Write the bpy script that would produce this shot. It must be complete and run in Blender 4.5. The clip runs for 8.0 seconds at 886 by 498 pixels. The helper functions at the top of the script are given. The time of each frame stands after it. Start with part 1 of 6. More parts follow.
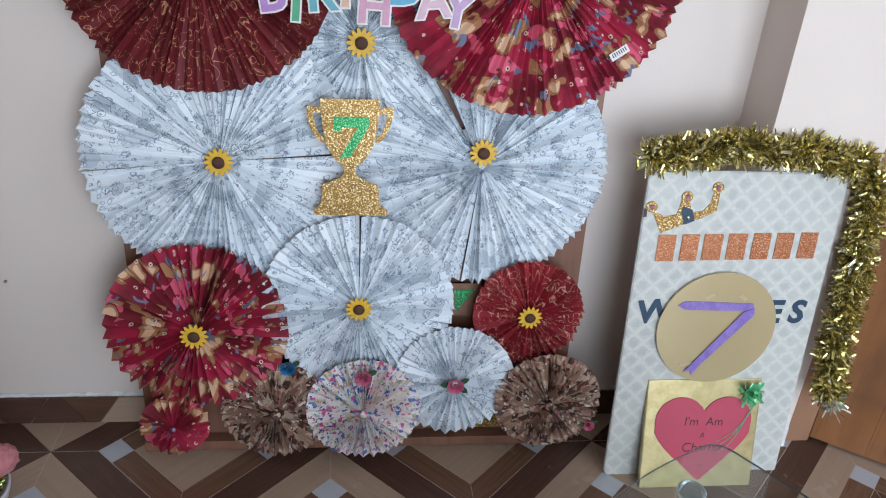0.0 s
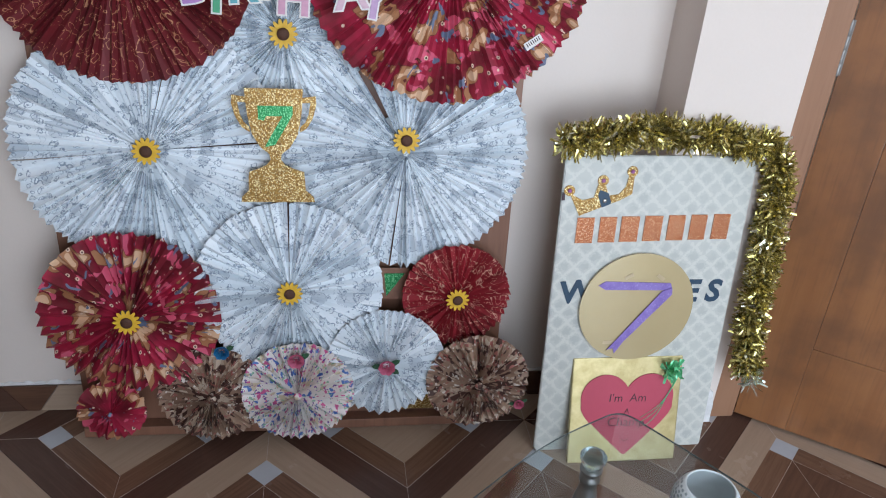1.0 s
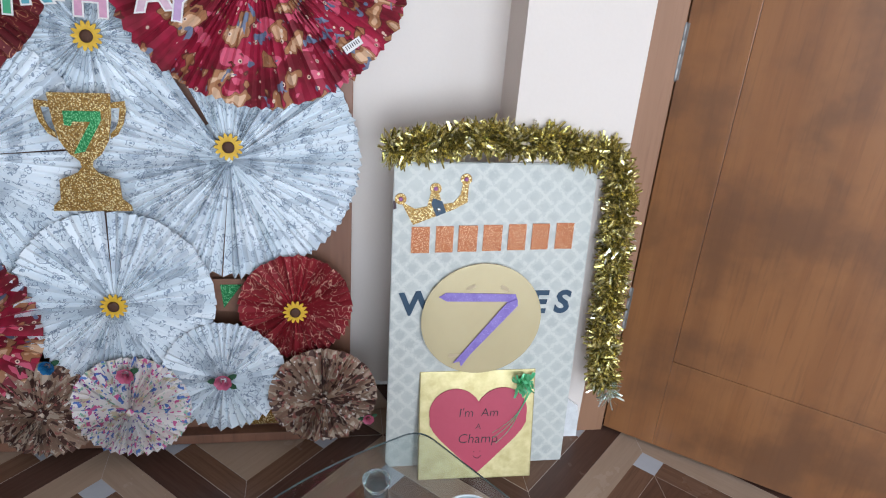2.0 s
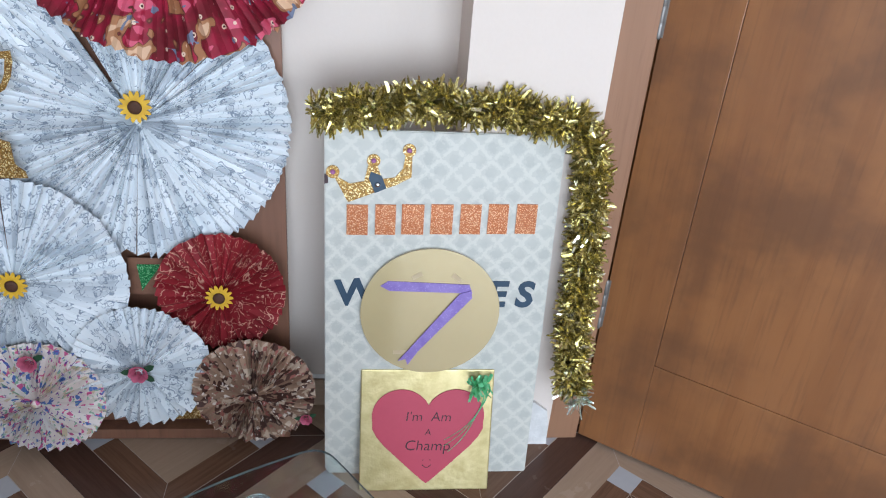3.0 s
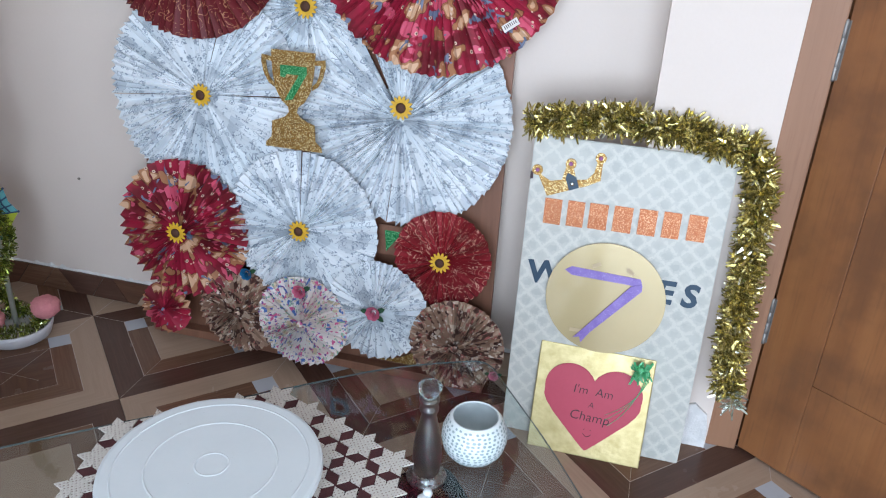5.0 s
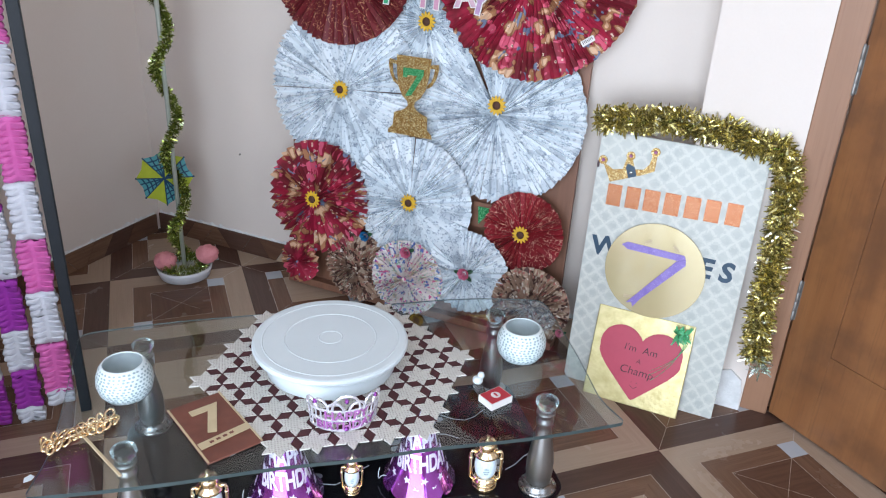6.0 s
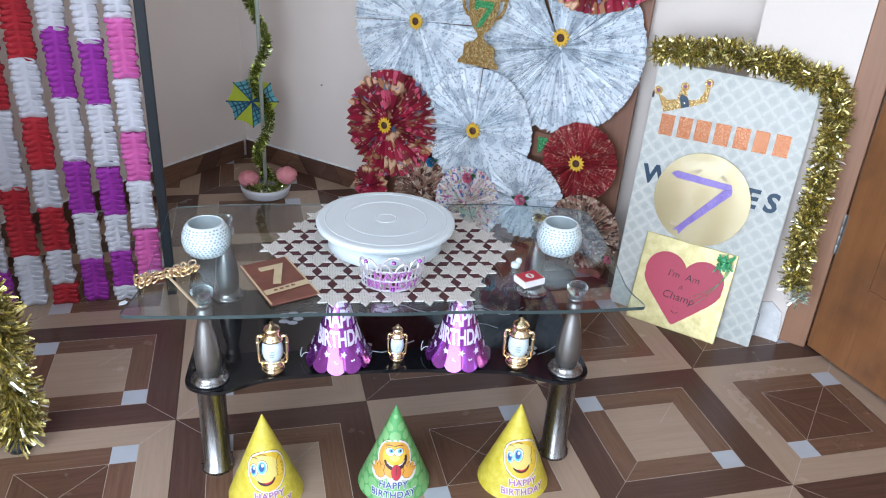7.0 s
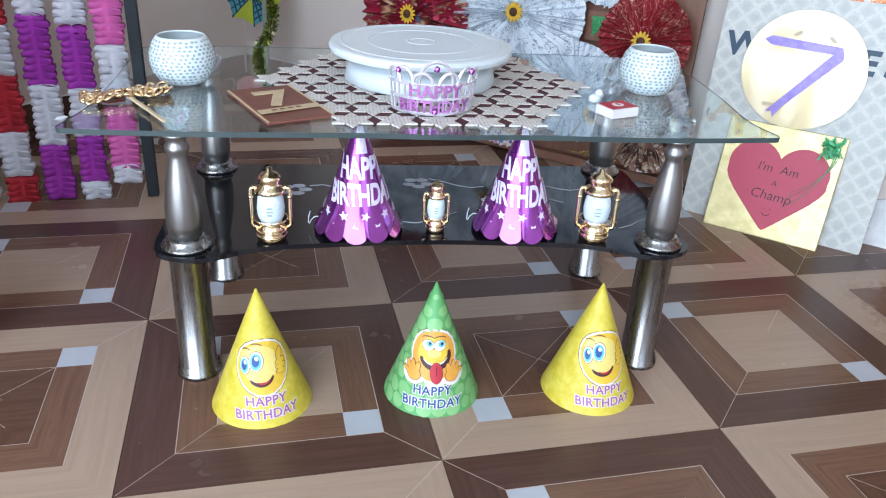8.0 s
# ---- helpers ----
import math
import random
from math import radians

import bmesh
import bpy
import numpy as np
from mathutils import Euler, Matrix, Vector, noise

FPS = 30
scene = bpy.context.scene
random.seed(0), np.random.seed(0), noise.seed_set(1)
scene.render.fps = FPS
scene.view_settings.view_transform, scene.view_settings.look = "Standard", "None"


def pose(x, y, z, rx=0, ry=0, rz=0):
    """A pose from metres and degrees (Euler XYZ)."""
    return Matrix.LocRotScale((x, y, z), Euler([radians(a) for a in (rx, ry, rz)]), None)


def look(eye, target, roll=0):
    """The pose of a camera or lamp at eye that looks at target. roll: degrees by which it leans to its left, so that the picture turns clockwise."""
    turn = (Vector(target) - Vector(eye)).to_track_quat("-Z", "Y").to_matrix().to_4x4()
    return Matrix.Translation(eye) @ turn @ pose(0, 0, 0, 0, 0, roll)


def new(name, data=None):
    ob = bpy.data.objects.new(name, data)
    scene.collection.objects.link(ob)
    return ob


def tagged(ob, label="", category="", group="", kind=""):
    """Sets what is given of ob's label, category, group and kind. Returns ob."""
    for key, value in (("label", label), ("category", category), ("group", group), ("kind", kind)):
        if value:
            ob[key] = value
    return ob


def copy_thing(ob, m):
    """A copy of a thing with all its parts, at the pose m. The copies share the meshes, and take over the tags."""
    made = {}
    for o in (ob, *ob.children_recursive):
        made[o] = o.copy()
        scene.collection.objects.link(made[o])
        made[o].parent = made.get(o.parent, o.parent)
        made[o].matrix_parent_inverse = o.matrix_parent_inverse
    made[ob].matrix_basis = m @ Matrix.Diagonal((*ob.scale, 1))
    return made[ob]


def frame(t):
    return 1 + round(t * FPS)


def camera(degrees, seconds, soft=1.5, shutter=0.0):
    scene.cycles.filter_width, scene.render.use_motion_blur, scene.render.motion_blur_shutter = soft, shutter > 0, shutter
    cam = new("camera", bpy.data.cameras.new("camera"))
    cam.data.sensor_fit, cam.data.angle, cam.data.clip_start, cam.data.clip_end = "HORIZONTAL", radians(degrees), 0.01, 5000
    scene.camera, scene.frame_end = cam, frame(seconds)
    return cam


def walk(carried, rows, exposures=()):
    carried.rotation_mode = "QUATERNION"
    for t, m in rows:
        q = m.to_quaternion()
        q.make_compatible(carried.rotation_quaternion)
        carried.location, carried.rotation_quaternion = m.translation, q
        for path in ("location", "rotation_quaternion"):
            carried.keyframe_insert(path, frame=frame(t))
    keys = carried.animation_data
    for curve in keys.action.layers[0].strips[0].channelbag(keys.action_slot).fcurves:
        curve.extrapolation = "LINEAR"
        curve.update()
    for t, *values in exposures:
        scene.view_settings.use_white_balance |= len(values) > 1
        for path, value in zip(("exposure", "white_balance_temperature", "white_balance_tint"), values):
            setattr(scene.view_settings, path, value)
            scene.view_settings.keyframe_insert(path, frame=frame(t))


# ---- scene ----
cam = camera(58.9, 8.0, 1.1)
PATH = [
    (0, (-0.237, -0.423, 1.169), (-0.013, 1.322, 0.219), 3.9),
    (0.5, (-0.218, -0.46, 1.171), (0.02, 1.283, 0.22), 4.0),
    (1, (-0.15, -0.487, 1.176), (0.134, 1.248, 0.224), 4.1),
    (1.5, (0.006, -0.507, 1.174), (0.313, 1.229, 0.231), 4.2),
    (2, (0.15, -0.475, 1.179), (0.458, 1.263, 0.239), 4.4),
    (2.2, (0.187, -0.444, 1.173), (0.492, 1.29, 0.224), 4.5),
    (3.3, (0.377, -0.302, 1.078), (0.536, 1.42, 0.074), 4.5),
    (3.5, (0.402, -0.316, 1.068), (0.511, 1.413, 0.069), 4.4),
    (4, (0.445, -0.377, 1.084), (0.388, 1.374, 0.119), 3.8),
    (4.5, (0.465, -0.492, 1.109), (0.219, 1.27, 0.194), 3.3),
    (5, (0.478, -0.642, 1.118), (0.036, 1.098, 0.236), 2.8),
    (5.2, (0.505, -0.732, 1.127), (0.0, 1.001, 0.264), 2.4),
    (6.3, (0.759, -1.045, 1.184), (-0.038, 0.576, 0.324), 3.3),
    (6.5, (0.807, -1.085, 1.159), (-0.027, 0.512, 0.292), 3.5),
    (7, (0.825, -1.126, 1.09), (-0.071, 0.416, 0.186), 3.6),
    (7.5, (0.77, -1.097, 0.995), (-0.129, 0.426, 0.062), 3.5),
    (8, (0.673, -0.965, 0.697), (-0.244, 0.571, -0.197), 3.3),
]
walk(cam, [(t, look(eye, target, roll)) for t, eye, target, roll in PATH], [(0, -0.06, 6500, 10), (1, -0.12, 6480, 10), (2.2, -0.02, 6520, 10), (3.5, 0.0, 6480, 10), (4.5, -0.06, 6340, 10), (5.2, 0.1, 6360, 10), (6.5, 0.16, 6430, 10), (7.5, 0.14, 6200, 10), (8, 0.16, 6220, 10)])

# ---- world and light ----
world = bpy.data.worlds.new("world")
scene.world = world
world.use_nodes = True
sky = world.node_tree.nodes.new("ShaderNodeTexSky")
sky.sky_type, sky.sun_disc = "NISHITA", False
sky.sun_elevation, sky.sun_rotation = radians(42), radians(160)
world.node_tree.links.new(sky.outputs[0], world.node_tree.nodes["Background"].inputs[0])
world.node_tree.nodes["Background"].inputs[1].default_value = 0.1


def opening_light(name, m, width, height, watts, colour):
    lamp = bpy.data.lights.new(name, "AREA")
    lamp.shape, lamp.size, lamp.size_y, lamp.energy, lamp.color = "RECTANGLE", width, height, watts, colour
    new(name, lamp).matrix_world = m


# daylight through the doorway behind the camera and through the window in the side wall
DAY = (0.8, 0.95, 1.13)
opening_light("doorway_daylight", pose(0.65, -2.32, 1.05, 90, 0, 0), 2.16, 2.05, 90, DAY)
opening_light("window_daylight", pose(2.52, -1.475, 1.4, 90, 0, 90), 1.4, 1.36, 15, DAY)


# ---- materials ----
def nodes_of(name):
    m = bpy.data.materials.new(name)
    m.use_nodes = True
    return m, m.node_tree.nodes, m.node_tree.links, m.node_tree.nodes["Principled BSDF"]


def mixer(nt, fac, a, b):
    n = nt.new("ShaderNodeMix")
    n.data_type = "RGBA"
    links = n.id_data.links
    for sock, v in ((n.inputs[0], fac), (n.inputs[6], a), (n.inputs[7], b)):
        if isinstance(v, bpy.types.NodeSocket):
            links.new(v, sock)
        elif isinstance(v, (int, float)):
            sock.default_value = v
        else:
            sock.default_value = (*v, 1)
    return n.outputs[2]


def calc(nt, op, a, b=0.0, c=0.0):
    n = nt.new("ShaderNodeMath")
    n.operation = op
    for sock, v in zip(n.inputs, (a, b, c)):
        if isinstance(v, bpy.types.NodeSocket):
            n.id_data.links.new(v, sock)
        else:
            sock.default_value = v
    return n.outputs[0]


def step(nt, v, lo, hi):
    n = nt.new("ShaderNodeMapRange")
    n.interpolation_type = "SMOOTHSTEP"
    n.id_data.links.new(v, n.inputs[0])
    n.inputs[1].default_value, n.inputs[2].default_value = lo, hi
    return n.outputs[0]


def coords(nt, space="Object", stretch=(1, 1, 1), turn=0.0, shift=False):
    tc = nt.new("ShaderNodeTexCoord")
    mp = nt.new("ShaderNodeMapping")
    links = mp.id_data.links
    links.new(tc.outputs[space], mp.inputs[0])
    mp.inputs["Scale"].default_value = stretch
    mp.inputs["Rotation"].default_value = (0, 0, turn)
    if shift:
        oi = nt.new("ShaderNodeObjectInfo")
        sc = nt.new("ShaderNodeVectorMath")
        sc.operation = "SCALE"
        sc.inputs[0].default_value = (37.0, 19.0, 11.0)
        links.new(oi.outputs["Random"], sc.inputs["Scale"])
        links.new(sc.outputs[0], mp.inputs["Location"])
    return mp.outputs[0]


def noise_of(nt, vec, scale, detail=4.0, rough=0.55, distort=0.0):
    n = nt.new("ShaderNodeTexNoise")
    n.id_data.links.new(vec, n.inputs["Vector"])
    n.inputs["Scale"].default_value, n.inputs["Detail"].default_value = scale, detail
    n.inputs["Roughness"].default_value, n.inputs["Distortion"].default_value = rough, distort
    return n.outputs[0]


def cells_of(nt, vec, scale, feature="F1", randomness=1.0):
    n = nt.new("ShaderNodeTexVoronoi")
    n.feature = feature
    n.id_data.links.new(vec, n.inputs["Vector"])
    n.inputs["Scale"].default_value = scale
    n.inputs["Randomness"].default_value = randomness
    return n


def relief(nt, height, strength, distance, bsdf):
    n = nt.new("ShaderNodeBump")
    n.inputs["Strength"].default_value, n.inputs["Distance"].default_value = strength, distance
    n.id_data.links.new(height, n.inputs["Height"])
    n.id_data.links.new(n.outputs[0], bsdf.inputs["Normal"])


def surface(name, c1, c2, rough=0.5, metal=0.0, coarse=6.0, fine=90.0, bump=0.15, depth=0.001, stretch=(1, 1, 1), space="Object", shift=False, coat=0.0, spread=0.12, spec=0.5):
    """A surface with broad mottling from c1 to c2, fine grain, uneven gloss and relief."""
    m, nt, links, bsdf = nodes_of(name)
    vec = coords(nt, space, stretch, 0, shift)
    big, small = noise_of(nt, vec, coarse), noise_of(nt, vec, fine, 3)
    f = calc(nt, "ADD", calc(nt, "MULTIPLY", step(nt, big, 0.3, 0.7), 0.65), calc(nt, "MULTIPLY", small, 0.45))
    links.new(mixer(nt, f, c1, c2), bsdf.inputs["Base Color"])
    links.new(calc(nt, "ADD", rough - spread / 2, calc(nt, "MULTIPLY", small, spread)), bsdf.inputs["Roughness"])
    bsdf.inputs["Metallic"].default_value, bsdf.inputs["Coat Weight"].default_value = metal, coat
    bsdf.inputs["Specular IOR Level"].default_value = spec
    bsdf.inputs["Coat Roughness"].default_value = 0.08
    if bump:
        relief(nt, small, bump, depth, bsdf)
    return m


def wood(name, c1, c2, c3, rough, along=(1, 1, 0.06), space="Object", scale=22.0, coat=0.0, shift=False, stains=0.0):
    """Grained wood: long fibres, broad tone changes and dark smudges."""
    m, nt, links, bsdf = nodes_of(name)
    vec = coords(nt, space, along, 0, shift)
    plain = coords(nt, space, (1, 1, 1), 0, shift)
    grain, fibre, tone = noise_of(nt, vec, scale, 5, 0.6, 0.6), noise_of(nt, vec, scale * 7, 3), noise_of(nt, plain, 4.5, 5)
    col = mixer(nt, step(nt, grain, 0.35, 0.7), c1, c2)
    col = mixer(nt, calc(nt, "MULTIPLY", step(nt, fibre, 0.5, 0.75), 0.35), col, c3)
    if stains:
        col = mixer(nt, calc(nt, "MULTIPLY", step(nt, tone, 0.42, 0.66), stains), col, c3)
    links.new(col, bsdf.inputs["Base Color"])
    links.new(calc(nt, "ADD", rough - 0.06, calc(nt, "MULTIPLY", tone, 0.14)), bsdf.inputs["Roughness"])
    bsdf.inputs["Coat Weight"].default_value = coat
    bsdf.inputs["Coat Roughness"].default_value = 0.2
    relief(nt, fibre, 0.08, 0.0006, bsdf)
    return m


def glitter(name, c1, c2, c3, scale=900.0):
    """Sparkling grains, each with its own tone and tilt."""
    m, nt, links, bsdf = nodes_of(name)
    v = cells_of(nt, coords(nt), scale)
    sep = nt.new("ShaderNodeSeparateColor")
    links.new(v.outputs["Color"], sep.inputs[0])
    col = mixer(nt, sep.outputs[0], c1, c2)
    # c3 paints the sparkle into the colour of some grains
    col = mixer(nt, step(nt, sep.outputs[1], 0.78, 0.85), col, c3)
    links.new(col, bsdf.inputs["Base Color"])
    bsdf.inputs["Metallic"].default_value, bsdf.inputs["Roughness"].default_value = 0.55, 0.38
    relief(nt, sep.outputs[2], 0.5, 0.0008, bsdf)
    return m


def foil_strips(name, c1, c2, c3, rough=0.22):
    """Thin metallised film: every strip has its own tone."""
    m, nt, links, bsdf = nodes_of(name)
    g = nt.new("ShaderNodeNewGeometry")
    col = mixer(nt, g.outputs["Random Per Island"], c1, c2)
    col = mixer(nt, step(nt, g.outputs["Random Per Island"], 0.9, 0.94), col, c3)
    links.new(col, bsdf.inputs["Base Color"])
    bsdf.inputs["Metallic"].default_value, bsdf.inputs["Roughness"].default_value = 0.85, rough
    return m


def glass(name, colour, rough=0.0, ior=1.46):
    m, nt, links, bsdf = nodes_of(name)
    bsdf.inputs["Base Color"].default_value = (*colour, 1)
    bsdf.inputs["Transmission Weight"].default_value, bsdf.inputs["Roughness"].default_value, bsdf.inputs["IOR"].default_value = 1, rough, ior
    return m


def paper(name, painter, rough=0.6):
    """Printed craft paper: painter mixes the print, the sheet itself has slight creases."""
    m, nt, links, bsdf = nodes_of(name)
    vec = coords(nt, "Object", (1, 1, 1), 0, True)
    links.new(painter(nt, vec), bsdf.inputs["Base Color"])
    bsdf.inputs["Roughness"].default_value = rough
    relief(nt, noise_of(nt, vec, 60, 4), 0.12, 0.002, bsdf)
    return m


def print_white(nt, vec):
    """Grey doodles on white: solid and outlined blobs, curls and small dots."""
    links = nt[0].id_data.links
    base = mixer(nt, step(nt, noise_of(nt, vec, 9), 0.35, 0.65), (0.78, 0.81, 0.84), (0.7, 0.75, 0.79))
    solid_ = noise_of(nt, vec, 27, 1.0, 0.35)
    patch = step(nt, solid_, 0.6, 0.606)
    rim = calc(nt, "LESS_THAN", calc(nt, "ABSOLUTE", calc(nt, "SUBTRACT", solid_, 0.585)), 0.0065)
    rings = cells_of(nt, vec, 62)
    sep = nt.new("ShaderNodeSeparateColor")
    links.new(rings.outputs["Color"], sep.inputs[0])
    bent = calc(nt, "ADD", rings.outputs["Distance"], calc(nt, "MULTIPLY", calc(nt, "SUBTRACT", noise_of(nt, vec, 130, 1), 0.5), 0.75))
    loop = calc(nt, "LESS_THAN", calc(nt, "ABSOLUTE", calc(nt, "SUBTRACT", bent, calc(nt, "MULTIPLY_ADD", sep.outputs[0], 0.24, 0.18))), 0.05)
    core = calc(nt, "LESS_THAN", bent, calc(nt, "MULTIPLY", sep.outputs[2], 0.15))
    line = calc(nt, "MULTIPLY", calc(nt, "MAXIMUM", loop, core), calc(nt, "GREATER_THAN", sep.outputs[1], 0.12))
    curl = noise_of(nt, vec, 52, 0.5, 0.3, 1.4)
    curls = calc(nt, "MULTIPLY", calc(nt, "LESS_THAN", calc(nt, "ABSOLUTE", calc(nt, "SUBTRACT", curl, 0.5)), 0.012), step(nt, noise_of(nt, vec, 30, 1), 0.5, 0.54))
    base = mixer(nt, calc(nt, "MULTIPLY", patch, 0.5), base, (0.4, 0.45, 0.51))
    base = mixer(nt, calc(nt, "MULTIPLY", line, 0.9), base, (0.25, 0.3, 0.37))
    return mixer(nt, calc(nt, "MULTIPLY", calc(nt, "MAXIMUM", rim, curls), 0.9), base, (0.22, 0.27, 0.34))


def print_blobs(ground, inks, scale):
    """Ragged overlapping motifs, ink after ink, on a mottled ground."""
    def painter(nt, vec):
        col = mixer(nt, step(nt, noise_of(nt, vec, 18), 0.35, 0.7), ground[0], ground[1])
        for k, (ink, cut) in enumerate(inks):
            mp = nt.new("ShaderNodeMapping")
            nt[0].id_data.links.new(vec, mp.inputs[0])
            mp.inputs["Location"].default_value = (3.1 * k + 1, 7.7 * k, 1.9 * k)
            f = noise_of(nt, mp.outputs[0], scale * (1 + 0.35 * k), 1.2, 0.4, 0.4)
            col = mixer(nt, step(nt, f, cut, cut + 0.015), col, ink)
        return col
    return painter


def print_toys(nt, vec):
    """Tan and cream toy shapes with dark eyes and grey-blue bows on mottled crimson."""
    links = nt[0].id_data.links
    col = mixer(nt, step(nt, noise_of(nt, vec, 13, 3), 0.4, 0.62), (0.36, 0.013, 0.046), (0.16, 0.009, 0.018))
    col = mixer(nt, step(nt, noise_of(nt, vec, 31, 1, 0.4, 0.5), 0.62, 0.635), col, (0.62, 0.1, 0.17))
    toys = noise_of(nt, vec, 25, 1.3, 0.45, 0.3)
    col = mixer(nt, step(nt, toys, 0.545, 0.56), col, (0.12, 0.025, 0.02))
    col = mixer(nt, step(nt, toys, 0.563, 0.575), col, (0.38, 0.17, 0.08))
    col = mixer(nt, step(nt, toys, 0.63, 0.65), col, (0.66, 0.42, 0.27))
    spots = cells_of(nt, vec, 70)
    sep = nt.new("ShaderNodeSeparateColor")
    links.new(spots.outputs["Color"], sep.inputs[0])
    keep = calc(nt, "GREATER_THAN", sep.outputs[0], 0.74)
    col = mixer(nt, calc(nt, "MULTIPLY", step(nt, spots.outputs["Distance"], 0.3, 0.26), keep), col, (0.72, 0.54, 0.42))
    col = mixer(nt, calc(nt, "MULTIPLY", step(nt, spots.outputs["Distance"], 0.15, 0.12), keep), col, (0.05, 0.015, 0.015))
    return mixer(nt, step(nt, noise_of(nt, vec, 38, 1, 0.4, 0.8), 0.68, 0.695), col, (0.16, 0.19, 0.28))


def print_lines(ground, ink, scale, width):
    def painter(nt, vec):
        col = mixer(nt, step(nt, noise_of(nt, vec, 10), 0.35, 0.7), ground[0], ground[1])
        swirl = noise_of(nt, vec, scale, 0.6, 0.3, 1.2)
        line = calc(nt, "LESS_THAN", calc(nt, "ABSOLUTE", calc(nt, "SUBTRACT", swirl, 0.5)), width)
        dots = calc(nt, "LESS_THAN", cells_of(nt, vec, scale * 3.2).outputs["Distance"], 0.16)
        col = mixer(nt, calc(nt, "MULTIPLY", line, step(nt, noise_of(nt, vec, scale * 0.6, 1), 0.38, 0.46)), col, ink)
        return mixer(nt, calc(nt, "MULTIPLY", dots, 0.7), col, ink)
    return painter


def damask(nt, vec):
    turned = nt.new("ShaderNodeMapping")
    nt[0].id_data.links.new(vec, turned.inputs[0])
    turned.inputs["Rotation"].default_value = (0, 0, radians(45))
    turned.inputs["Scale"].default_value = (1.0, 1.0, 0.0)
    v = cells_of(nt, turned.outputs[0], 35, "F1", 0.0)
    e = cells_of(nt, turned.outputs[0], 35, "DISTANCE_TO_EDGE", 0.0)
    worn = step(nt, noise_of(nt, vec, 16, 3), 0.3, 0.68)
    ragged = calc(nt, "MULTIPLY", calc(nt, "SUBTRACT", noise_of(nt, vec, 120, 4), 0.5), 1.3)
    lattice = step(nt, calc(nt, "ADD", e.outputs["Distance"], calc(nt, "MULTIPLY", ragged, 0.6)), 0.06, 0.16)
    heart = step(nt, calc(nt, "ADD", v.outputs["Distance"], calc(nt, "MULTIPLY", ragged, 0.9)), 0.4, 0.24)
    col = mixer(nt, calc(nt, "MULTIPLY", lattice, 0.5), (0.6, 0.595, 0.545), (0.45, 0.46, 0.43))
    return mixer(nt, calc(nt, "MULTIPLY", calc(nt, "MULTIPLY", heart, worn), 0.42), col, (0.34, 0.36, 0.345))


WALL = surface("wall_paint", (0.76, 0.67, 0.61), (0.71, 0.615, 0.55), 0.55, coarse=1.6, fine=160, bump=0.1, depth=0.0015)
CEILING = surface("ceiling_paint", (0.8, 0.79, 0.77), (0.76, 0.75, 0.72), 0.8, coarse=1.2, fine=120, bump=0.1)
PLASTER = surface("chipped_plaster", (0.6, 0.59, 0.58), (0.8, 0.79, 0.78), 0.8, coarse=30, fine=200, bump=0.5, depth=0.003)
DOOR_WOOD = wood("varnished_door_wood", (0.3, 0.125, 0.048), (0.25, 0.1, 0.038), (0.135, 0.06, 0.03), 0.34, stains=0.75, coat=0.5)
FRAME_WOOD = wood("painted_frame_wood", (0.32, 0.165, 0.095), (0.28, 0.14, 0.078), (0.2, 0.09, 0.05), 0.5)
TILE_DARK = wood("tile_dark_brown", (0.085, 0.043, 0.031), (0.105, 0.055, 0.04), (0.062, 0.031, 0.022), 0.24, (0.05, 1, 1), "UV", 60, shift=True)
TILE_MID = wood("tile_mid_brown", (0.19, 0.103, 0.065), (0.14, 0.073, 0.046), (0.098, 0.048, 0.031), 0.24, (0.05, 1, 1), "UV", 55, shift=True)
TILE_LIGHT = wood("tile_sand", (0.41, 0.295, 0.215), (0.37, 0.262, 0.19), (0.31, 0.215, 0.155), 0.24, (0.05, 1, 1), "UV", 45, shift=True)
TILE_CORE = wood("tile_core_brown", (0.13, 0.066, 0.042), (0.1, 0.049, 0.032), (0.074, 0.035, 0.023), 0.24, (0.08, 1, 1), "UV", 40, shift=True)
TILE_WHITE = surface("tile_pale_grey", (0.5, 0.52, 0.56), (0.45, 0.47, 0.51), 0.2, coarse=20, bump=0.02)
TILE_LINE = surface("tile_line", (0.5, 0.41, 0.34), (0.42, 0.33, 0.27), 0.35, coarse=30, bump=0)
for tile in (TILE_DARK, TILE_MID, TILE_LIGHT, TILE_CORE):
    tile.node_tree.nodes["Principled BSDF"].inputs["Specular IOR Level"].default_value = 0.32
MORTAR = surface("mortar", (0.3, 0.26, 0.22), (0.2, 0.17, 0.15), 0.85, coarse=20, bump=0.3)
P_WHITE = paper("white_doodle_paper", print_white)
P_TEDDY = paper("crimson_picture_paper", print_toys)
P_WINE = paper("wine_line_paper", print_lines(((0.15, 0.01, 0.015), (0.1, 0.008, 0.011)), (0.5, 0.24, 0.13), 36, 0.014))
P_RED = paper("red_line_paper", print_lines(((0.28, 0.012, 0.022), (0.19, 0.009, 0.014)), (0.62, 0.36, 0.27), 48, 0.02))
P_BROWN = paper("brown_speckled_paper", print_blobs(((0.36, 0.235, 0.165), (0.22, 0.125, 0.085)), (((0.075, 0.03, 0.022), 0.54), ((0.5, 0.39, 0.3), 0.59), ((0.34, 0.12, 0.1), 0.63), ((0.66, 0.6, 0.54), 0.67)), 50))
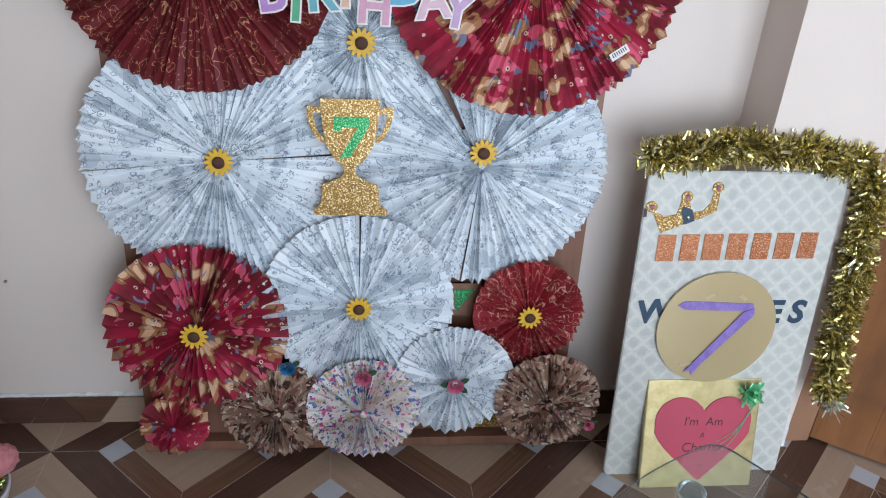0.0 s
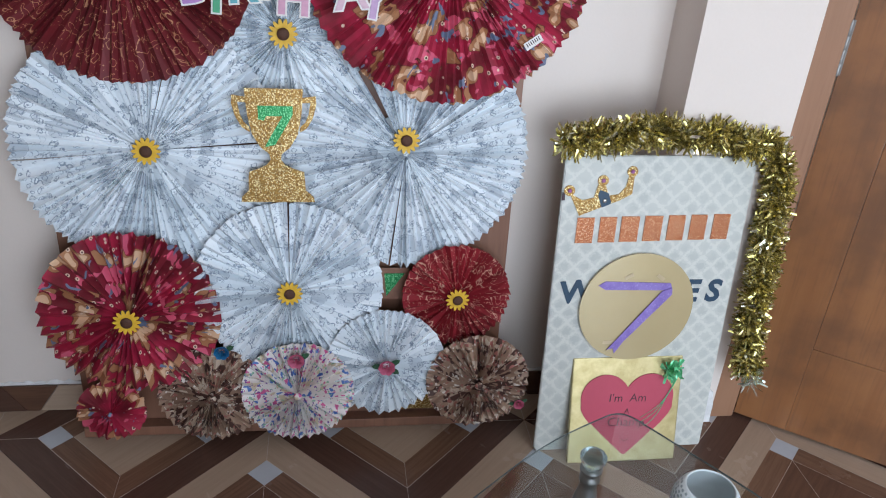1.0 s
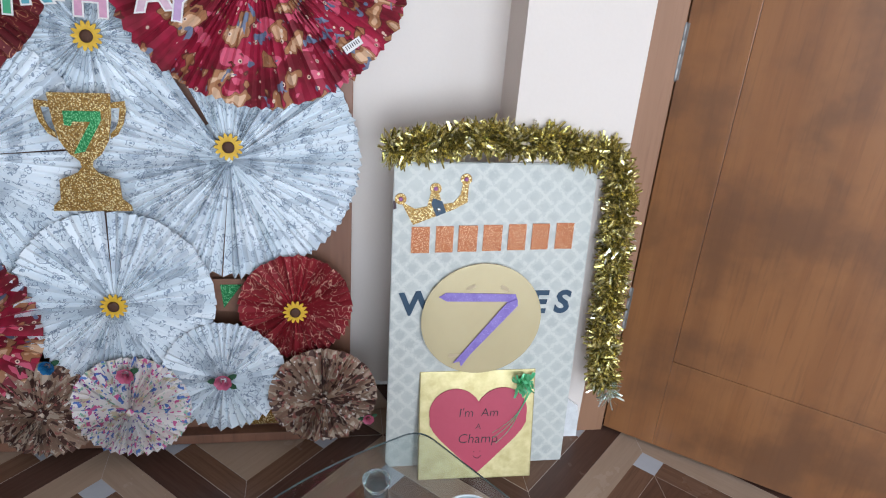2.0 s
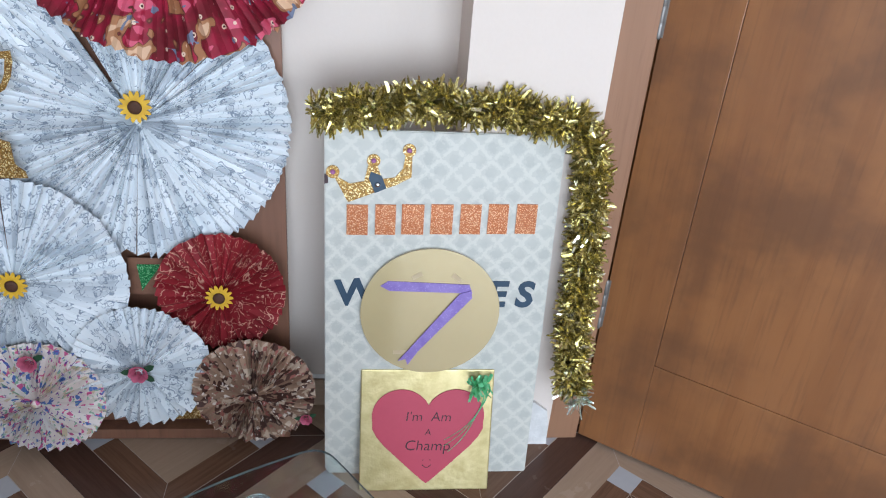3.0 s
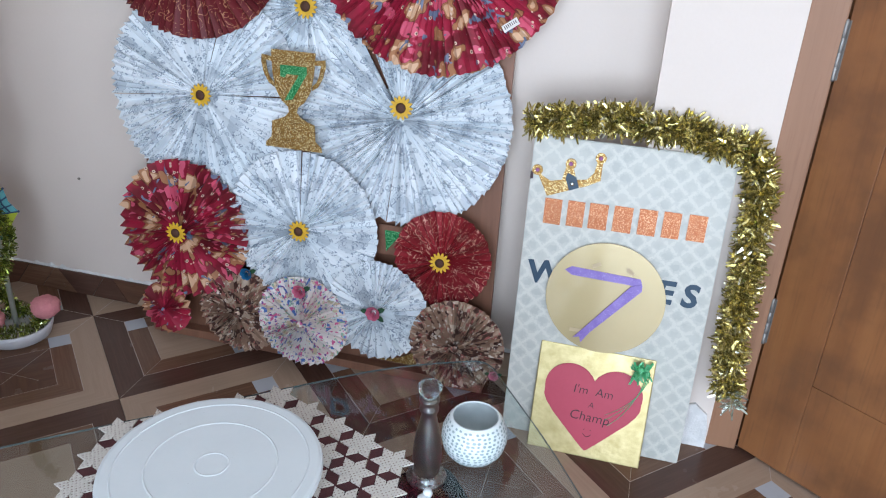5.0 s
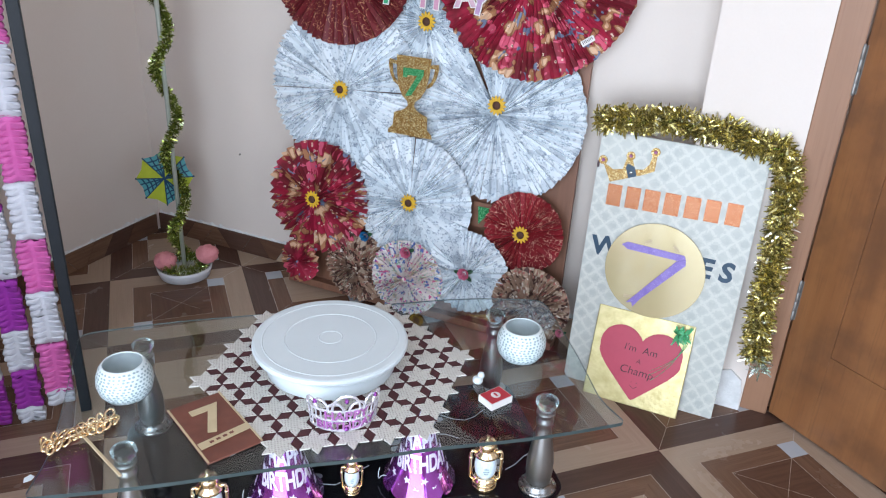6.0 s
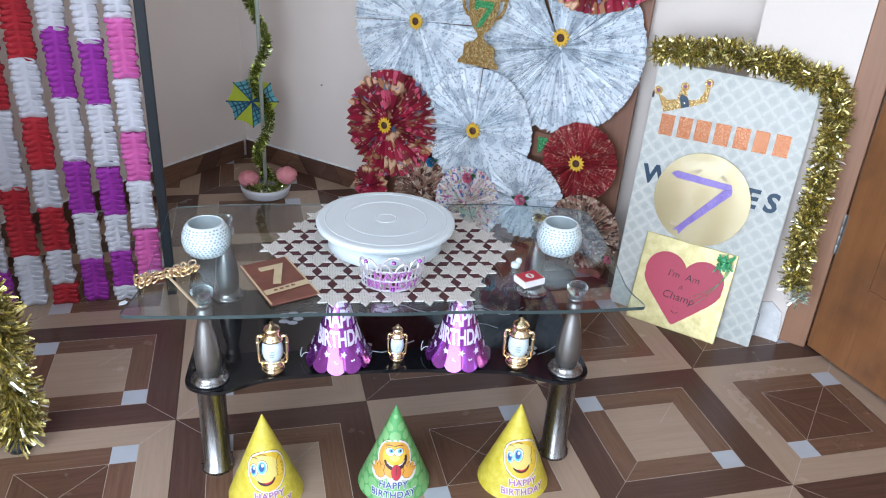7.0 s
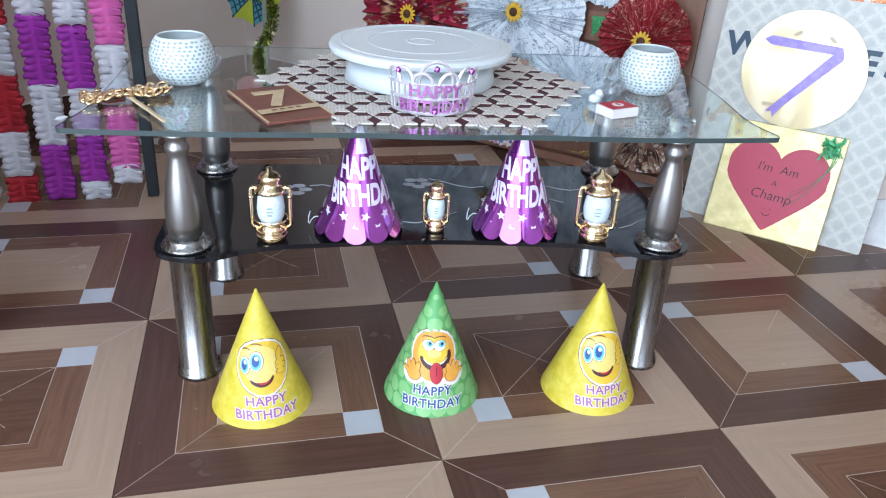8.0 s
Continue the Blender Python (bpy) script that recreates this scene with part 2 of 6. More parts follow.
P_MULTI = paper("multicolour_arrow_paper", print_blobs(((0.7, 0.66, 0.64), (0.66, 0.56, 0.52)), (((0.55, 0.45, 0.32), 0.6), ((0.08, 0.16, 0.42), 0.635), ((0.55, 0.1, 0.25), 0.63), ((0.24, 0.42, 0.3), 0.64), ((0.16, 0.05, 0.26), 0.665)), 54))
P_DAMASK = paper("pale_damask_paper", damask, 0.42)
HARDBOARD = wood("brown_hardboard", (0.25, 0.115, 0.07), (0.2, 0.09, 0.055), (0.12, 0.055, 0.034), 0.45)
PETAL = surface("yellow_petal", (0.75, 0.46, 0.03), (0.62, 0.34, 0.02), 0.55, coarse=60, bump=0.1)
SEED = surface("brown_flower_eye", (0.09, 0.03, 0.012), (0.05, 0.018, 0.008), 0.7, coarse=300, fine=700, bump=0.5)
ROSE_PINK = surface("pink_paper_rose", (0.7, 0.19, 0.3), (0.6, 0.13, 0.23), 0.6, coarse=80, bump=0.1)
ROSE_BLUE = surface("blue_paper_rose", (0.02, 0.2, 0.4), (0.015, 0.14, 0.32), 0.6, coarse=80, bump=0.1)
LEAF_GREEN = surface("dark_green_leaf", (0.02, 0.09, 0.035), (0.012, 0.05, 0.02), 0.6, coarse=60, bump=0.1)
GOLD_GLITTER = glitter("gold_glitter", (0.44, 0.24, 0.055), (0.15, 0.07, 0.015), (0.9, 0.75, 0.4), 620.0)
GREEN_GLITTER = glitter("green_glitter", (0.02, 0.3, 0.09), (0.01, 0.16, 0.05), (0.3, 0.8, 0.4))
ORANGE_GLITTER = glitter("copper_glitter", (0.5, 0.16, 0.06), (0.34, 0.1, 0.04), (0.8, 0.5, 0.3))
TINSEL_GOLD = foil_strips("gold_green_tinsel", (0.8, 0.69, 0.3), (0.36, 0.31, 0.09), (1.0, 0.98, 0.85))
TINSEL_GREEN = foil_strips("green_gold_tinsel", (0.42, 0.47, 0.1), (0.14, 0.18, 0.04), (0.9, 0.95, 0.55))
TINSEL_SILVER = foil_strips("silver_tinsel", (0.8, 0.85, 0.8), (0.5, 0.6, 0.5), (1, 1, 1))
GOLD_CARD = surface("gold_foil_card", (0.58, 0.47, 0.26), (0.54, 0.43, 0.23), 0.24, 0.35, 5, 60, 0.03, coat=1.0)
GOLD_WRAP = surface("crinkled_gold_wrap", (0.58, 0.49, 0.26), (0.4, 0.32, 0.14), 0.32, 0.62, 34, 130, 0.36, 0.0013)
HEART_RED = surface("rose_red_card", (0.5, 0.055, 0.1), (0.44, 0.045, 0.085), 0.5, coarse=7, bump=0.05)
INK = surface("dark_ink", (0.05, 0.01, 0.02), (0.03, 0.008, 0.014), 0.5, coarse=40, bump=0)
NAVY = surface("navy_card", (0.012, 0.04, 0.075), (0.02, 0.055, 0.1), 0.45, coarse=30, bump=0.05)
RIBBON = surface("lilac_satin_ribbon", (0.2, 0.13, 0.42), (0.3, 0.22, 0.54), 0.26, 0.1, 40, 300, 0.1, stretch=(1, 1, 1))
RIBBON_GREEN = surface("green_foil_ribbon", (0.3, 0.8, 0.48), (0.08, 0.5, 0.2), 0.25, 0.2, 60, bump=0)
TAPE = surface("clear_brown_tape", (0.5, 0.4, 0.26), (0.45, 0.35, 0.22), 0.2, coarse=30, bump=0)
CLEAR = glass("table_glass", (0.77, 0.86, 0.87), 0.0)
EDGE_GLASS = surface("glass_edge", (0.035, 0.05, 0.05), (0.06, 0.08, 0.08), 0.35, coarse=20, bump=0, spec=0.25)
ACRYLIC = glass("clear_acrylic", (0.74, 0.84, 0.85), 0.26, 1.34)
BLACK_GLASS = surface("black_glass", (0.006, 0.006, 0.008), (0.008, 0.008, 0.01), 0.06, spread=0.03, coarse=4, bump=0)
STEEL = surface("brushed_steel", (0.34, 0.33, 0.325), (0.27, 0.265, 0.26), 0.28, 1.0, 8, 260, 0.04, 0.0004, stretch=(1, 1, 0.05))
SATIN = surface("satin_steel", (0.3, 0.285, 0.275), (0.25, 0.24, 0.23), 0.36, 0.9, 8, 260, 0.04, 0.0004)
HINGE_STEEL = surface("dull_hinge_steel", (0.36, 0.35, 0.34), (0.22, 0.21, 0.2), 0.5, 0.7, 60, 300, 0.1)
CHROME = surface("chrome", (0.7, 0.71, 0.72), (0.62, 0.63, 0.64), 0.12, 1.0, 10, 90, 0, spread=0.06)
WHITE_PLASTIC = surface("white_plastic", (0.68, 0.735, 0.755), (0.64, 0.7, 0.72), 0.3, coarse=9, fine=150, bump=0.02)
CERAMIC = surface("white_ceramic", (0.7, 0.76, 0.77), (0.65, 0.71, 0.72), 0.35, coarse=20, bump=0.05)
CERAMIC_IN = surface("grey_ceramic", (0.62, 0.68, 0.69), (0.55, 0.61, 0.62), 0.5, coarse=40, bump=0.2)
DOT_GREY = surface("grey_dot", (0.33, 0.41, 0.42), (0.27, 0.34, 0.35), 0.4, coarse=40, bump=0)


def crochet(name, c1, c2, hole):
    """Cotton crochet: rows of stitches with small dark holes between."""
    m, nt, links, bsdf = nodes_of(name)
    vec = coords(nt, "Object", (1, 1, 0))
    holes = cells_of(nt, vec, 210, "F1", 0.25)
    col = mixer(nt, noise_of(nt, vec, 420, 3), c1, c2)
    links.new(mixer(nt, calc(nt, "MULTIPLY", step(nt, holes.outputs["Distance"], 0.3, 0.17), 0.75), col, hole), bsdf.inputs["Base Color"])
    bsdf.inputs["Roughness"].default_value = 0.85
    relief(nt, holes.outputs["Distance"], 0.5, 0.002, bsdf)
    return m


CROCHET_CREAM = crochet("cream_crochet", (0.7, 0.67, 0.62), (0.52, 0.49, 0.44), (0.2, 0.13, 0.11))
CROCHET_WINE = surface("maroon_crochet", (0.09, 0.022, 0.024), (0.06, 0.015, 0.018), 0.85, coarse=60, fine=420, bump=0.8, depth=0.002)
GOLD_METAL = surface("polished_gold_plastic", (0.92, 0.74, 0.5), (0.86, 0.64, 0.36), 0.2, 1.0, 20, 90, 0)
SILVER_PLASTIC = surface("silver_plated_plastic", (0.84, 0.82, 0.87), (0.74, 0.72, 0.79), 0.16, 0.6, 60, 90, 0)
TIARA_LILAC = surface("lilac_foil", (0.5, 0.12, 0.5), (0.66, 0.32, 0.66), 0.2, 0.6, 60, 200, 0)
PURPLE_FOIL = surface("purple_holographic_foil", (0.26, 0.03, 0.34), (0.38, 0.07, 0.48), 0.17, 0.88, 12, 70, 0.06, coat=1.0)
SILVER_PRINT = surface("silver_lilac_print", (0.82, 0.76, 0.86), (0.72, 0.62, 0.8), 0.3, 0.2, 60, 300, 0)
LAMP_FACE = surface("lantern_white_face", (0.75, 0.8, 0.85), (0.55, 0.68, 0.78), 0.3, coarse=160, fine=260, bump=0)
HAT_YELLOW = surface("yellow_hat_card", (0.72, 0.6, 0.1), (0.53, 0.41, 0.02), 0.5, coarse=70, fine=200, bump=0.03)
HAT_GREEN = surface("green_hat_card", (0.085, 0.3, 0.085), (0.11, 0.36, 0.11), 0.5, coarse=26, bump=0.03)
HAT_SPOT = surface("light_green_spot", (0.24, 0.48, 0.2), (0.19, 0.42, 0.15), 0.5, coarse=26, bump=0.03)
FACE_ORANGE = surface("orange_print", (0.72, 0.36, 0.06), (0.66, 0.29, 0.04), 0.5, coarse=50, bump=0)
FACE_PALE = surface("pale_golden_print", (0.74, 0.6, 0.2), (0.72, 0.55, 0.13), 0.5, coarse=50, bump=0)
FACE_LINE = surface("brown_outline_print", (0.2, 0.07, 0.02), (0.15, 0.05, 0.015), 0.5, coarse=50, bump=0)
FACE_YELLOW = surface("golden_print", (0.72, 0.5, 0.05), (0.7, 0.42, 0.03), 0.5, coarse=50, bump=0)
PRINT_WHITE = surface("white_print", (0.72, 0.68, 0.66), (0.68, 0.63, 0.6), 0.5, coarse=50, bump=0)
PRINT_BLUE = surface("blue_print", (0.012, 0.05, 0.2), (0.02, 0.08, 0.28), 0.5, coarse=80, bump=0)
PRINT_SKY = surface("sky_blue_print", (0.1, 0.42, 0.62), (0.14, 0.5, 0.68), 0.5, coarse=80, bump=0)
PRINT_ROSE = surface("mauve_print", (0.3, 0.09, 0.27), (0.38, 0.14, 0.33), 0.5, coarse=80, bump=0)
PRINT_RED = surface("red_print", (0.5, 0.02, 0.04), (0.42, 0.015, 0.03), 0.5, coarse=80, bump=0)
PRINT_DARK = surface("dark_red_print", (0.06, 0.01, 0.012), (0.05, 0.01, 0.01), 0.5, coarse=80, bump=0)
CARD_BROWN = surface("brown_card", (0.2, 0.065, 0.042), (0.14, 0.045, 0.03), 0.4, coarse=25, bump=0.1)
CARD_CREAM = surface("cream_card", (0.6, 0.48, 0.3), (0.52, 0.4, 0.24), 0.45, coarse=30, bump=0.05)
STICK_WOOD = wood("pale_stick_wood", (0.6, 0.47, 0.3), (0.52, 0.39, 0.24), (0.4, 0.28, 0.16), 0.6)
TISSUE_WHITE = surface("white_tissue", (0.64, 0.62, 0.66), (0.55, 0.53, 0.57), 0.75, coarse=40, bump=0.3)
TISSUE_RED = surface("red_tissue", (0.48, 0.018, 0.03), (0.36, 0.012, 0.022), 0.75, coarse=40, bump=0.3)
TISSUE_PURPLE = surface("purple_tissue", (0.36, 0.03, 0.36), (0.27, 0.02, 0.28), 0.75, coarse=40, bump=0.3)
TISSUE_PINK = surface("pink_tissue", (0.66, 0.14, 0.4), (0.54, 0.09, 0.31), 0.75, coarse=40, bump=0.3)
BLACK_METAL = surface("black_painted_metal", (0.012, 0.014, 0.017), (0.018, 0.02, 0.025), 0.5, coarse=12, bump=0.05, spec=0.25)
POT = surface("white_grey_pot", (0.66, 0.65, 0.67), (0.58, 0.57, 0.59), 0.4, coarse=20, bump=0.1)
POLE_PLASTIC = surface("translucent_pole", (0.4, 0.42, 0.36), (0.34, 0.36, 0.3), 0.3, coarse=20, bump=0)
POMPOM = surface("pink_pompom", (0.88, 0.36, 0.37), (0.78, 0.27, 0.3), 0.9, coarse=90, fine=500, bump=1.0, depth=0.004)
FOAM_LIME = surface("lime_foam", (0.44, 0.5, 0.03), (0.38, 0.43, 0.02), 0.6, coarse=40, bump=0.1)
FOAM_BLUE = surface("blue_foam", (0.008, 0.055, 0.12), (0.006, 0.04, 0.09), 0.6, coarse=40, bump=0.1)
FOAM_TEAL = surface("teal_foam", (0.1, 0.34, 0.36), (0.07, 0.28, 0.3), 0.6, coarse=40, bump=0.1)


# ---- building helpers ----
def finish(name, bm, material, smooth=False):
    """A mesh from a bmesh; material is one or a list (by face index)."""
    bmesh.ops.recalc_face_normals(bm, faces=bm.faces) if not smooth == "keep" else None
    me = bpy.data.meshes.new(name)
    bm.to_mesh(me)
    bm.free()
    for m in material if isinstance(material, (list, tuple)) else (material,):
        me.materials.append(m)
    if smooth is True:
        me.polygons.foreach_set("use_smooth", [True] * len(me.polygons))
    return me


def part(name, bm, material, parent, label="", m=None, smooth=False):
    me = bm if isinstance(bm, bpy.types.Mesh) else finish(name, bm, material, smooth)
    ob = new(name, me)
    ob.parent = parent
    if m is not None:
        ob.matrix_basis = m
    return tagged(ob, label)


def thing(name, m, label, category, group="", kind=""):
    ob = new(name)
    ob.empty_display_size = 0.05
    ob.matrix_basis = m
    return tagged(ob, label, category, group, kind)


def solid(name, bm, material, m, label, category, group="", kind="", smooth=False):
    ob = new(name, finish(name, bm, material, smooth))
    ob.matrix_basis = m
    return tagged(ob, label, category, group, kind)


def box(size, at=(0, 0, 0), bevel=0.0, bm=None):
    """A box of that size, centred in x and y, standing on at."""
    own = bm is None
    bm = bm or bmesh.new()
    r = bmesh.ops.create_cube(bm, size=1)
    for v in r["verts"]:
        v.co = Vector((v.co.x * size[0] + at[0], v.co.y * size[1] + at[1], (v.co.z + 0.5) * size[2] + at[2]))
    if bevel and own:
        bmesh.ops.bevel(bm, geom=list(bm.edges), offset=bevel, segments=2, affect="EDGES", profile=0.6)
    return bm


def lathe(profile, seg=32, bm=None, at=(0, 0, 0), closed=True):
    """A turned body: profile is rows of radius, height."""
    bm = bm or bmesh.new()
    rings = []
    for r, z in profile:
        rings.append([bm.verts.new((at[0] + r * math.cos(2 * math.pi * k / seg), at[1] + r * math.sin(2 * math.pi * k / seg), at[2] + z)) for k in range(seg)])
    for a, b in zip(rings, rings[1:]):
        for k in range(seg):
            bm.faces.new((a[k], a[(k + 1) % seg], b[(k + 1) % seg], b[k]))
    if closed:
        bm.faces.new(rings[0][::-1])
        bm.faces.new(rings[-1])
    return bm


def plate(outline, thick, bm=None, z=0.0, index=0):
    """A flat piece with the given outline in x and y, thick along z."""
    bm = bm or bmesh.new()
    lo = [bm.verts.new((x, y, z)) for x, y in outline]
    hi = [bm.verts.new((x, y, z + thick)) for x, y in outline]
    faces = [bm.faces.new(lo[::-1]), bm.faces.new(hi)]
    for k in range(len(outline)):
        j = (k + 1) % len(outline)
        faces.append(bm.faces.new((lo[k], lo[j], hi[j], hi[k])))
    for f in faces:
        f.material_index = index
    return bm


def circle(r, n=32, at=(0, 0), squash=1.0, turn=0.0):
    return [(at[0] + r * math.cos(2 * math.pi * k / n + turn), at[1] + r * squash * math.sin(2 * math.pi * k / n + turn)) for k in range(n)]


def tube(points, radius, seg=8, bm=None):
    """A round bar along points."""
    bm = bm or bmesh.new()
    pts = [Vector(p) for p in points]
    rings = []
    for k, p in enumerate(pts):
        d = (pts[min(k + 1, len(pts) - 1)] - pts[max(k - 1, 0)]).normalized()
        a = d.orthogonal().normalized()
        if rings:
            a = (last - d * last.dot(d)).normalized()
        last = a
        b = d.cross(a)
        r = radius[k] if isinstance(radius, (list, tuple)) else radius
        rings.append([bm.verts.new(p + r * (a * math.cos(2 * math.pi * i / seg) + b * math.sin(2 * math.pi * i / seg))) for i in range(seg)])
    for a, b in zip(rings, rings[1:]):
        for i in range(seg):
            bm.faces.new((a[i], a[(i + 1) % seg], b[(i + 1) % seg], b[i]))
    bm.faces.new(rings[0][::-1])
    bm.faces.new(rings[-1])
    return bm


def lettering(body, size, thick=0.0006, spacing=1.0, line=1.0, shear=0.0, bold=0.0):
    """Raised writing in the built-in font, centred, as a bmesh in x and y."""
    cu = bpy.data.curves.new("writing", "FONT")
    cu.body, cu.size, cu.extrude, cu.align_x, cu.align_y, cu.resolution_u = body, size, thick / 2, "CENTER", "CENTER", 3
    cu.space_character, cu.space_line, cu.shear, cu.offset = spacing, line, shear, bold
    ob = new("writing", cu)
    bpy.context.view_layer.update()
    me = bpy.data.meshes.new_from_object(ob.evaluated_get(bpy.context.evaluated_depsgraph_get()))
    bm = bmesh.new()
    bm.from_mesh(me)
    bpy.data.objects.remove(ob)
    bpy.data.curves.remove(cu)
    bpy.data.meshes.remove(me)
    return bm


def moved(bm, m):
    bmesh.ops.transform(bm, matrix=m, verts=bm.verts)
    return bm


def tinsel(path, radius, count, length, width, rng, flat=1.0, wave=0.45):
    """A bushy foil garland: thin curled strips round a path, denser in the middle."""
    pts = [Vector(p) for p in path]
    lens = [0.0]
    for a, b in zip(pts, pts[1:]):
        lens.append(lens[-1] + (b - a).length)
    verts, faces = [], []
    for _ in range(count):
        s = rng.random() * lens[-1]
        k = max(i for i in range(len(pts) - 1) if lens[i] <= s)
        f = (s - lens[k]) / max(1e-6, lens[k + 1] - lens[k])
        base = pts[k].lerp(pts[k + 1], f)
        axis = (pts[k + 1] - pts[k]).normalized()
        a = axis.orthogonal().normalized()
        b = axis.cross(a)
        ang = rng.random() * 2 * math.pi
        out = (a * math.cos(ang) + b * math.sin(ang) + axis * rng.uniform(-0.7, 0.7)).normalized()
        out.y *= flat
        side = Vector((rng.uniform(-1, 1), rng.uniform(-1, 1), rng.uniform(-1, 1))).cross(out).normalized()
        curl = Vector((rng.uniform(-1, 1), rng.uniform(-1, 1), rng.uniform(-1, 1))) * wave
        ln, w = length * rng.uniform(0.55, 1.1), width * rng.uniform(0.7, 1.3)
        p0 = base + out * (radius * rng.uniform(0.0, 0.35))
        p1 = p0 + out * ln * 0.5
        p2 = p1 + (out + curl).normalized() * ln * 0.5
        n = len(verts)
        for p, q in ((p0, 0.6), (p1, 1.0), (p2, 0.8)):
            verts += [p - side * w * q / 2, p + side * w * q / 2]
            side = (side + curl * 0.5).normalized()
        faces += [(n, n + 1, n + 3, n + 2), (n + 2, n + 3, n + 5, n + 4)]
    return verts, faces


def strips_mesh(name, data, material):
    me = bpy.data.meshes.new(name)
    me.from_pydata([tuple(v) for v in data[0]], [], data[1])
    me.materials.append(material)
    return me


# ---- room ----
BACK, LEFT, STEP_X, STEP_Y, RIGHT, FRONT, TOP = 0.95, -1.285, 0.493, 0.826, 2.5, -2.3, 2.75
JAMB, HINGE_X, DOOR_W, DOOR_H = 0.716, 0.781, 0.86, 2.03


def wall(name, x0, x1, y0, y1, z0=0.0, z1=TOP, material=WALL, label="plain warm off-white painted wall"):
    return solid(name, box((x1 - x0, y1 - y0, z1 - z0), ((x0 + x1) / 2, (y0 + y1) / 2, z0)), material, Matrix(), label, "wall", kind="structure")


wall("wall_north", LEFT - 0.15, STEP_X, BACK, BACK + 0.15, label="warm off-white painted wall behind the paper fans")
wall("wall_pier", STEP_X, JAMB, STEP_Y, BACK + 0.15, label="off-white painted wall pier beside the wooden door")
door_x1 = HINGE_X + DOOR_W + 0.07
wall("wall_over_door", JAMB, door_x1, STEP_Y, BACK + 0.15, DOOR_H + 0.07)
wall("wall_beside_door", door_x1, RIGHT + 0.15, STEP_Y, BACK + 0.15)
wall("wall_west", LEFT - 0.15, LEFT, FRONT - 0.15, BACK, label="warm off-white painted side wall with tile skirting")
wall("wall_east", RIGHT, RIGHT + 0.15, FRONT - 0.15, -2.2)
wall("wall_east_end", RIGHT, RIGHT + 0.15, -0.75, STEP_Y)
wall("wall_under_window", RIGHT, RIGHT + 0.15, -2.2, -0.75, 0, 0.7)
wall("wall_over_window", RIGHT, RIGHT + 0.15, -2.2, -0.75, 2.1)
wall("wall_south", LEFT, -0.45, FRONT - 0.15, FRONT)
wall("wall_south_end", 1.75, RIGHT, FRONT - 0.15, FRONT)
# unseen wall, added to keep the daylight off the tissue garlands
wall("wall_added_shade", LEFT, -0.5, -0.82, -0.72)
wall("wall_over_opening", -0.45, 1.75, FRONT - 0.15, FRONT, 2.1)
wall("wall_passage", JAMB - 0.1, door_x1 + 0.1, BACK + 0.9, BACK + 1.0)
# unseen side walls, added to shut skylight out of the gap at the hinges
wall("wall_sky_block_west", JAMB - 0.1, JAMB, BACK + 0.15, BACK + 0.9)
wall("wall_sky_block_east", door_x1, door_x1 + 0.1, BACK + 0.15, BACK + 0.9)
solid("ceiling", box((RIGHT - LEFT + 0.3, BACK - FRONT + 1.3, 0.12), ((RIGHT + LEFT) / 2, (BACK + FRONT) / 2 + 0.3, TOP)), CEILING, Matrix(), "plain white painted ceiling", "ceiling", kind="structure")
solid("ground", box((30, 30, 0.1), (0, 0, -0.2)), MORTAR, Matrix(), "plain grey concrete ground outside the room", "ground", kind="structure")
floor = solid("floor", box((RIGHT - LEFT + 0.3, BACK - FRONT + 1.3, 0.06), ((RIGHT + LEFT) / 2, (BACK + FRONT) / 2 + 0.4, -0.066)), MORTAR, Matrix(), "glossy brown and sand patterned tiles laid diagonally", "floor", kind="structure")


# skirting: cut floor tiles, set slanting along the wall foot
def skirting(m, length, seed, pale=False):
    rng = random.Random(seed)
    ob = solid("baseboard", box((length, 0.008, 0.062), (length / 2, 0.004, 0)), MORTAR, m, "skirting of cut brown and sand floor tiles", "skirting", kind="structure")
    inks = (TILE_DARK, TILE_MID, TILE_LIGHT, TILE_CORE, TILE_MID, TILE_DARK, TILE_LIGHT, TILE_MID)
    cuts = [(0.0, 0.0)]
    while cuts[-1][0] < length - 0.15:
        cuts.append((cuts[-1][0] + rng.uniform(0.062, 0.1), rng.choice((-0.05, -0.04, 0.0, 0.045, 0.05))))
    cuts.append((length, 0.0))
    for k, ((xa, la), (xb, lb)) in enumerate(zip(cuts, cuts[1:])):
        lo, hi = (xa - la / 2 + 0.001, xb - lb / 2 - 0.001), (xa + la / 2 + 0.001, xb + lb / 2 - 0.001)
        bm = plate([(lo[0], 0.001), (lo[1], 0.001), (hi[1], 0.066), (hi[0], 0.066)], 0.004)
        uv = bm.loops.layers.uv.new("UVMap")
        for f in bm.faces:
            for lp in f.loops:
                lp[uv].uv = (lp.vert.co.x * 2.5, lp.vert.co.y * 2.5)
        part("skirting_tile", bm, TILE_WHITE if pale else inks[(k * 3 + rng.randrange(2)) % len(inks)], ob, m=pose(0, -0.0015, 0, 90))
    bead = bmesh.new()
    n = int(length / 0.012)
    rows = [[bead.verts.new((length * k / n, y, z)) for y, z in ((0.0, 0.0655), (-0.0055 - rng.uniform(0, 0.0015), 0.066), (0.0, 0.0685 + rng.random() ** 3 * 0.01))] for k in range(n + 1)]
    for a, b in zip(rows, rows[1:]):
        for i in range(3):
            j = (i + 1) % 3
            bead.faces.new((a[i], b[i], b[j], a[j]))
    bead.faces.new(rows[0])
    bead.faces.new(rows[-1][::-1])
    part("grout_line", bead, PLASTER, ob, "uneven pale grout along the top edge", m=pose(0, 0.007, 0))
    return ob


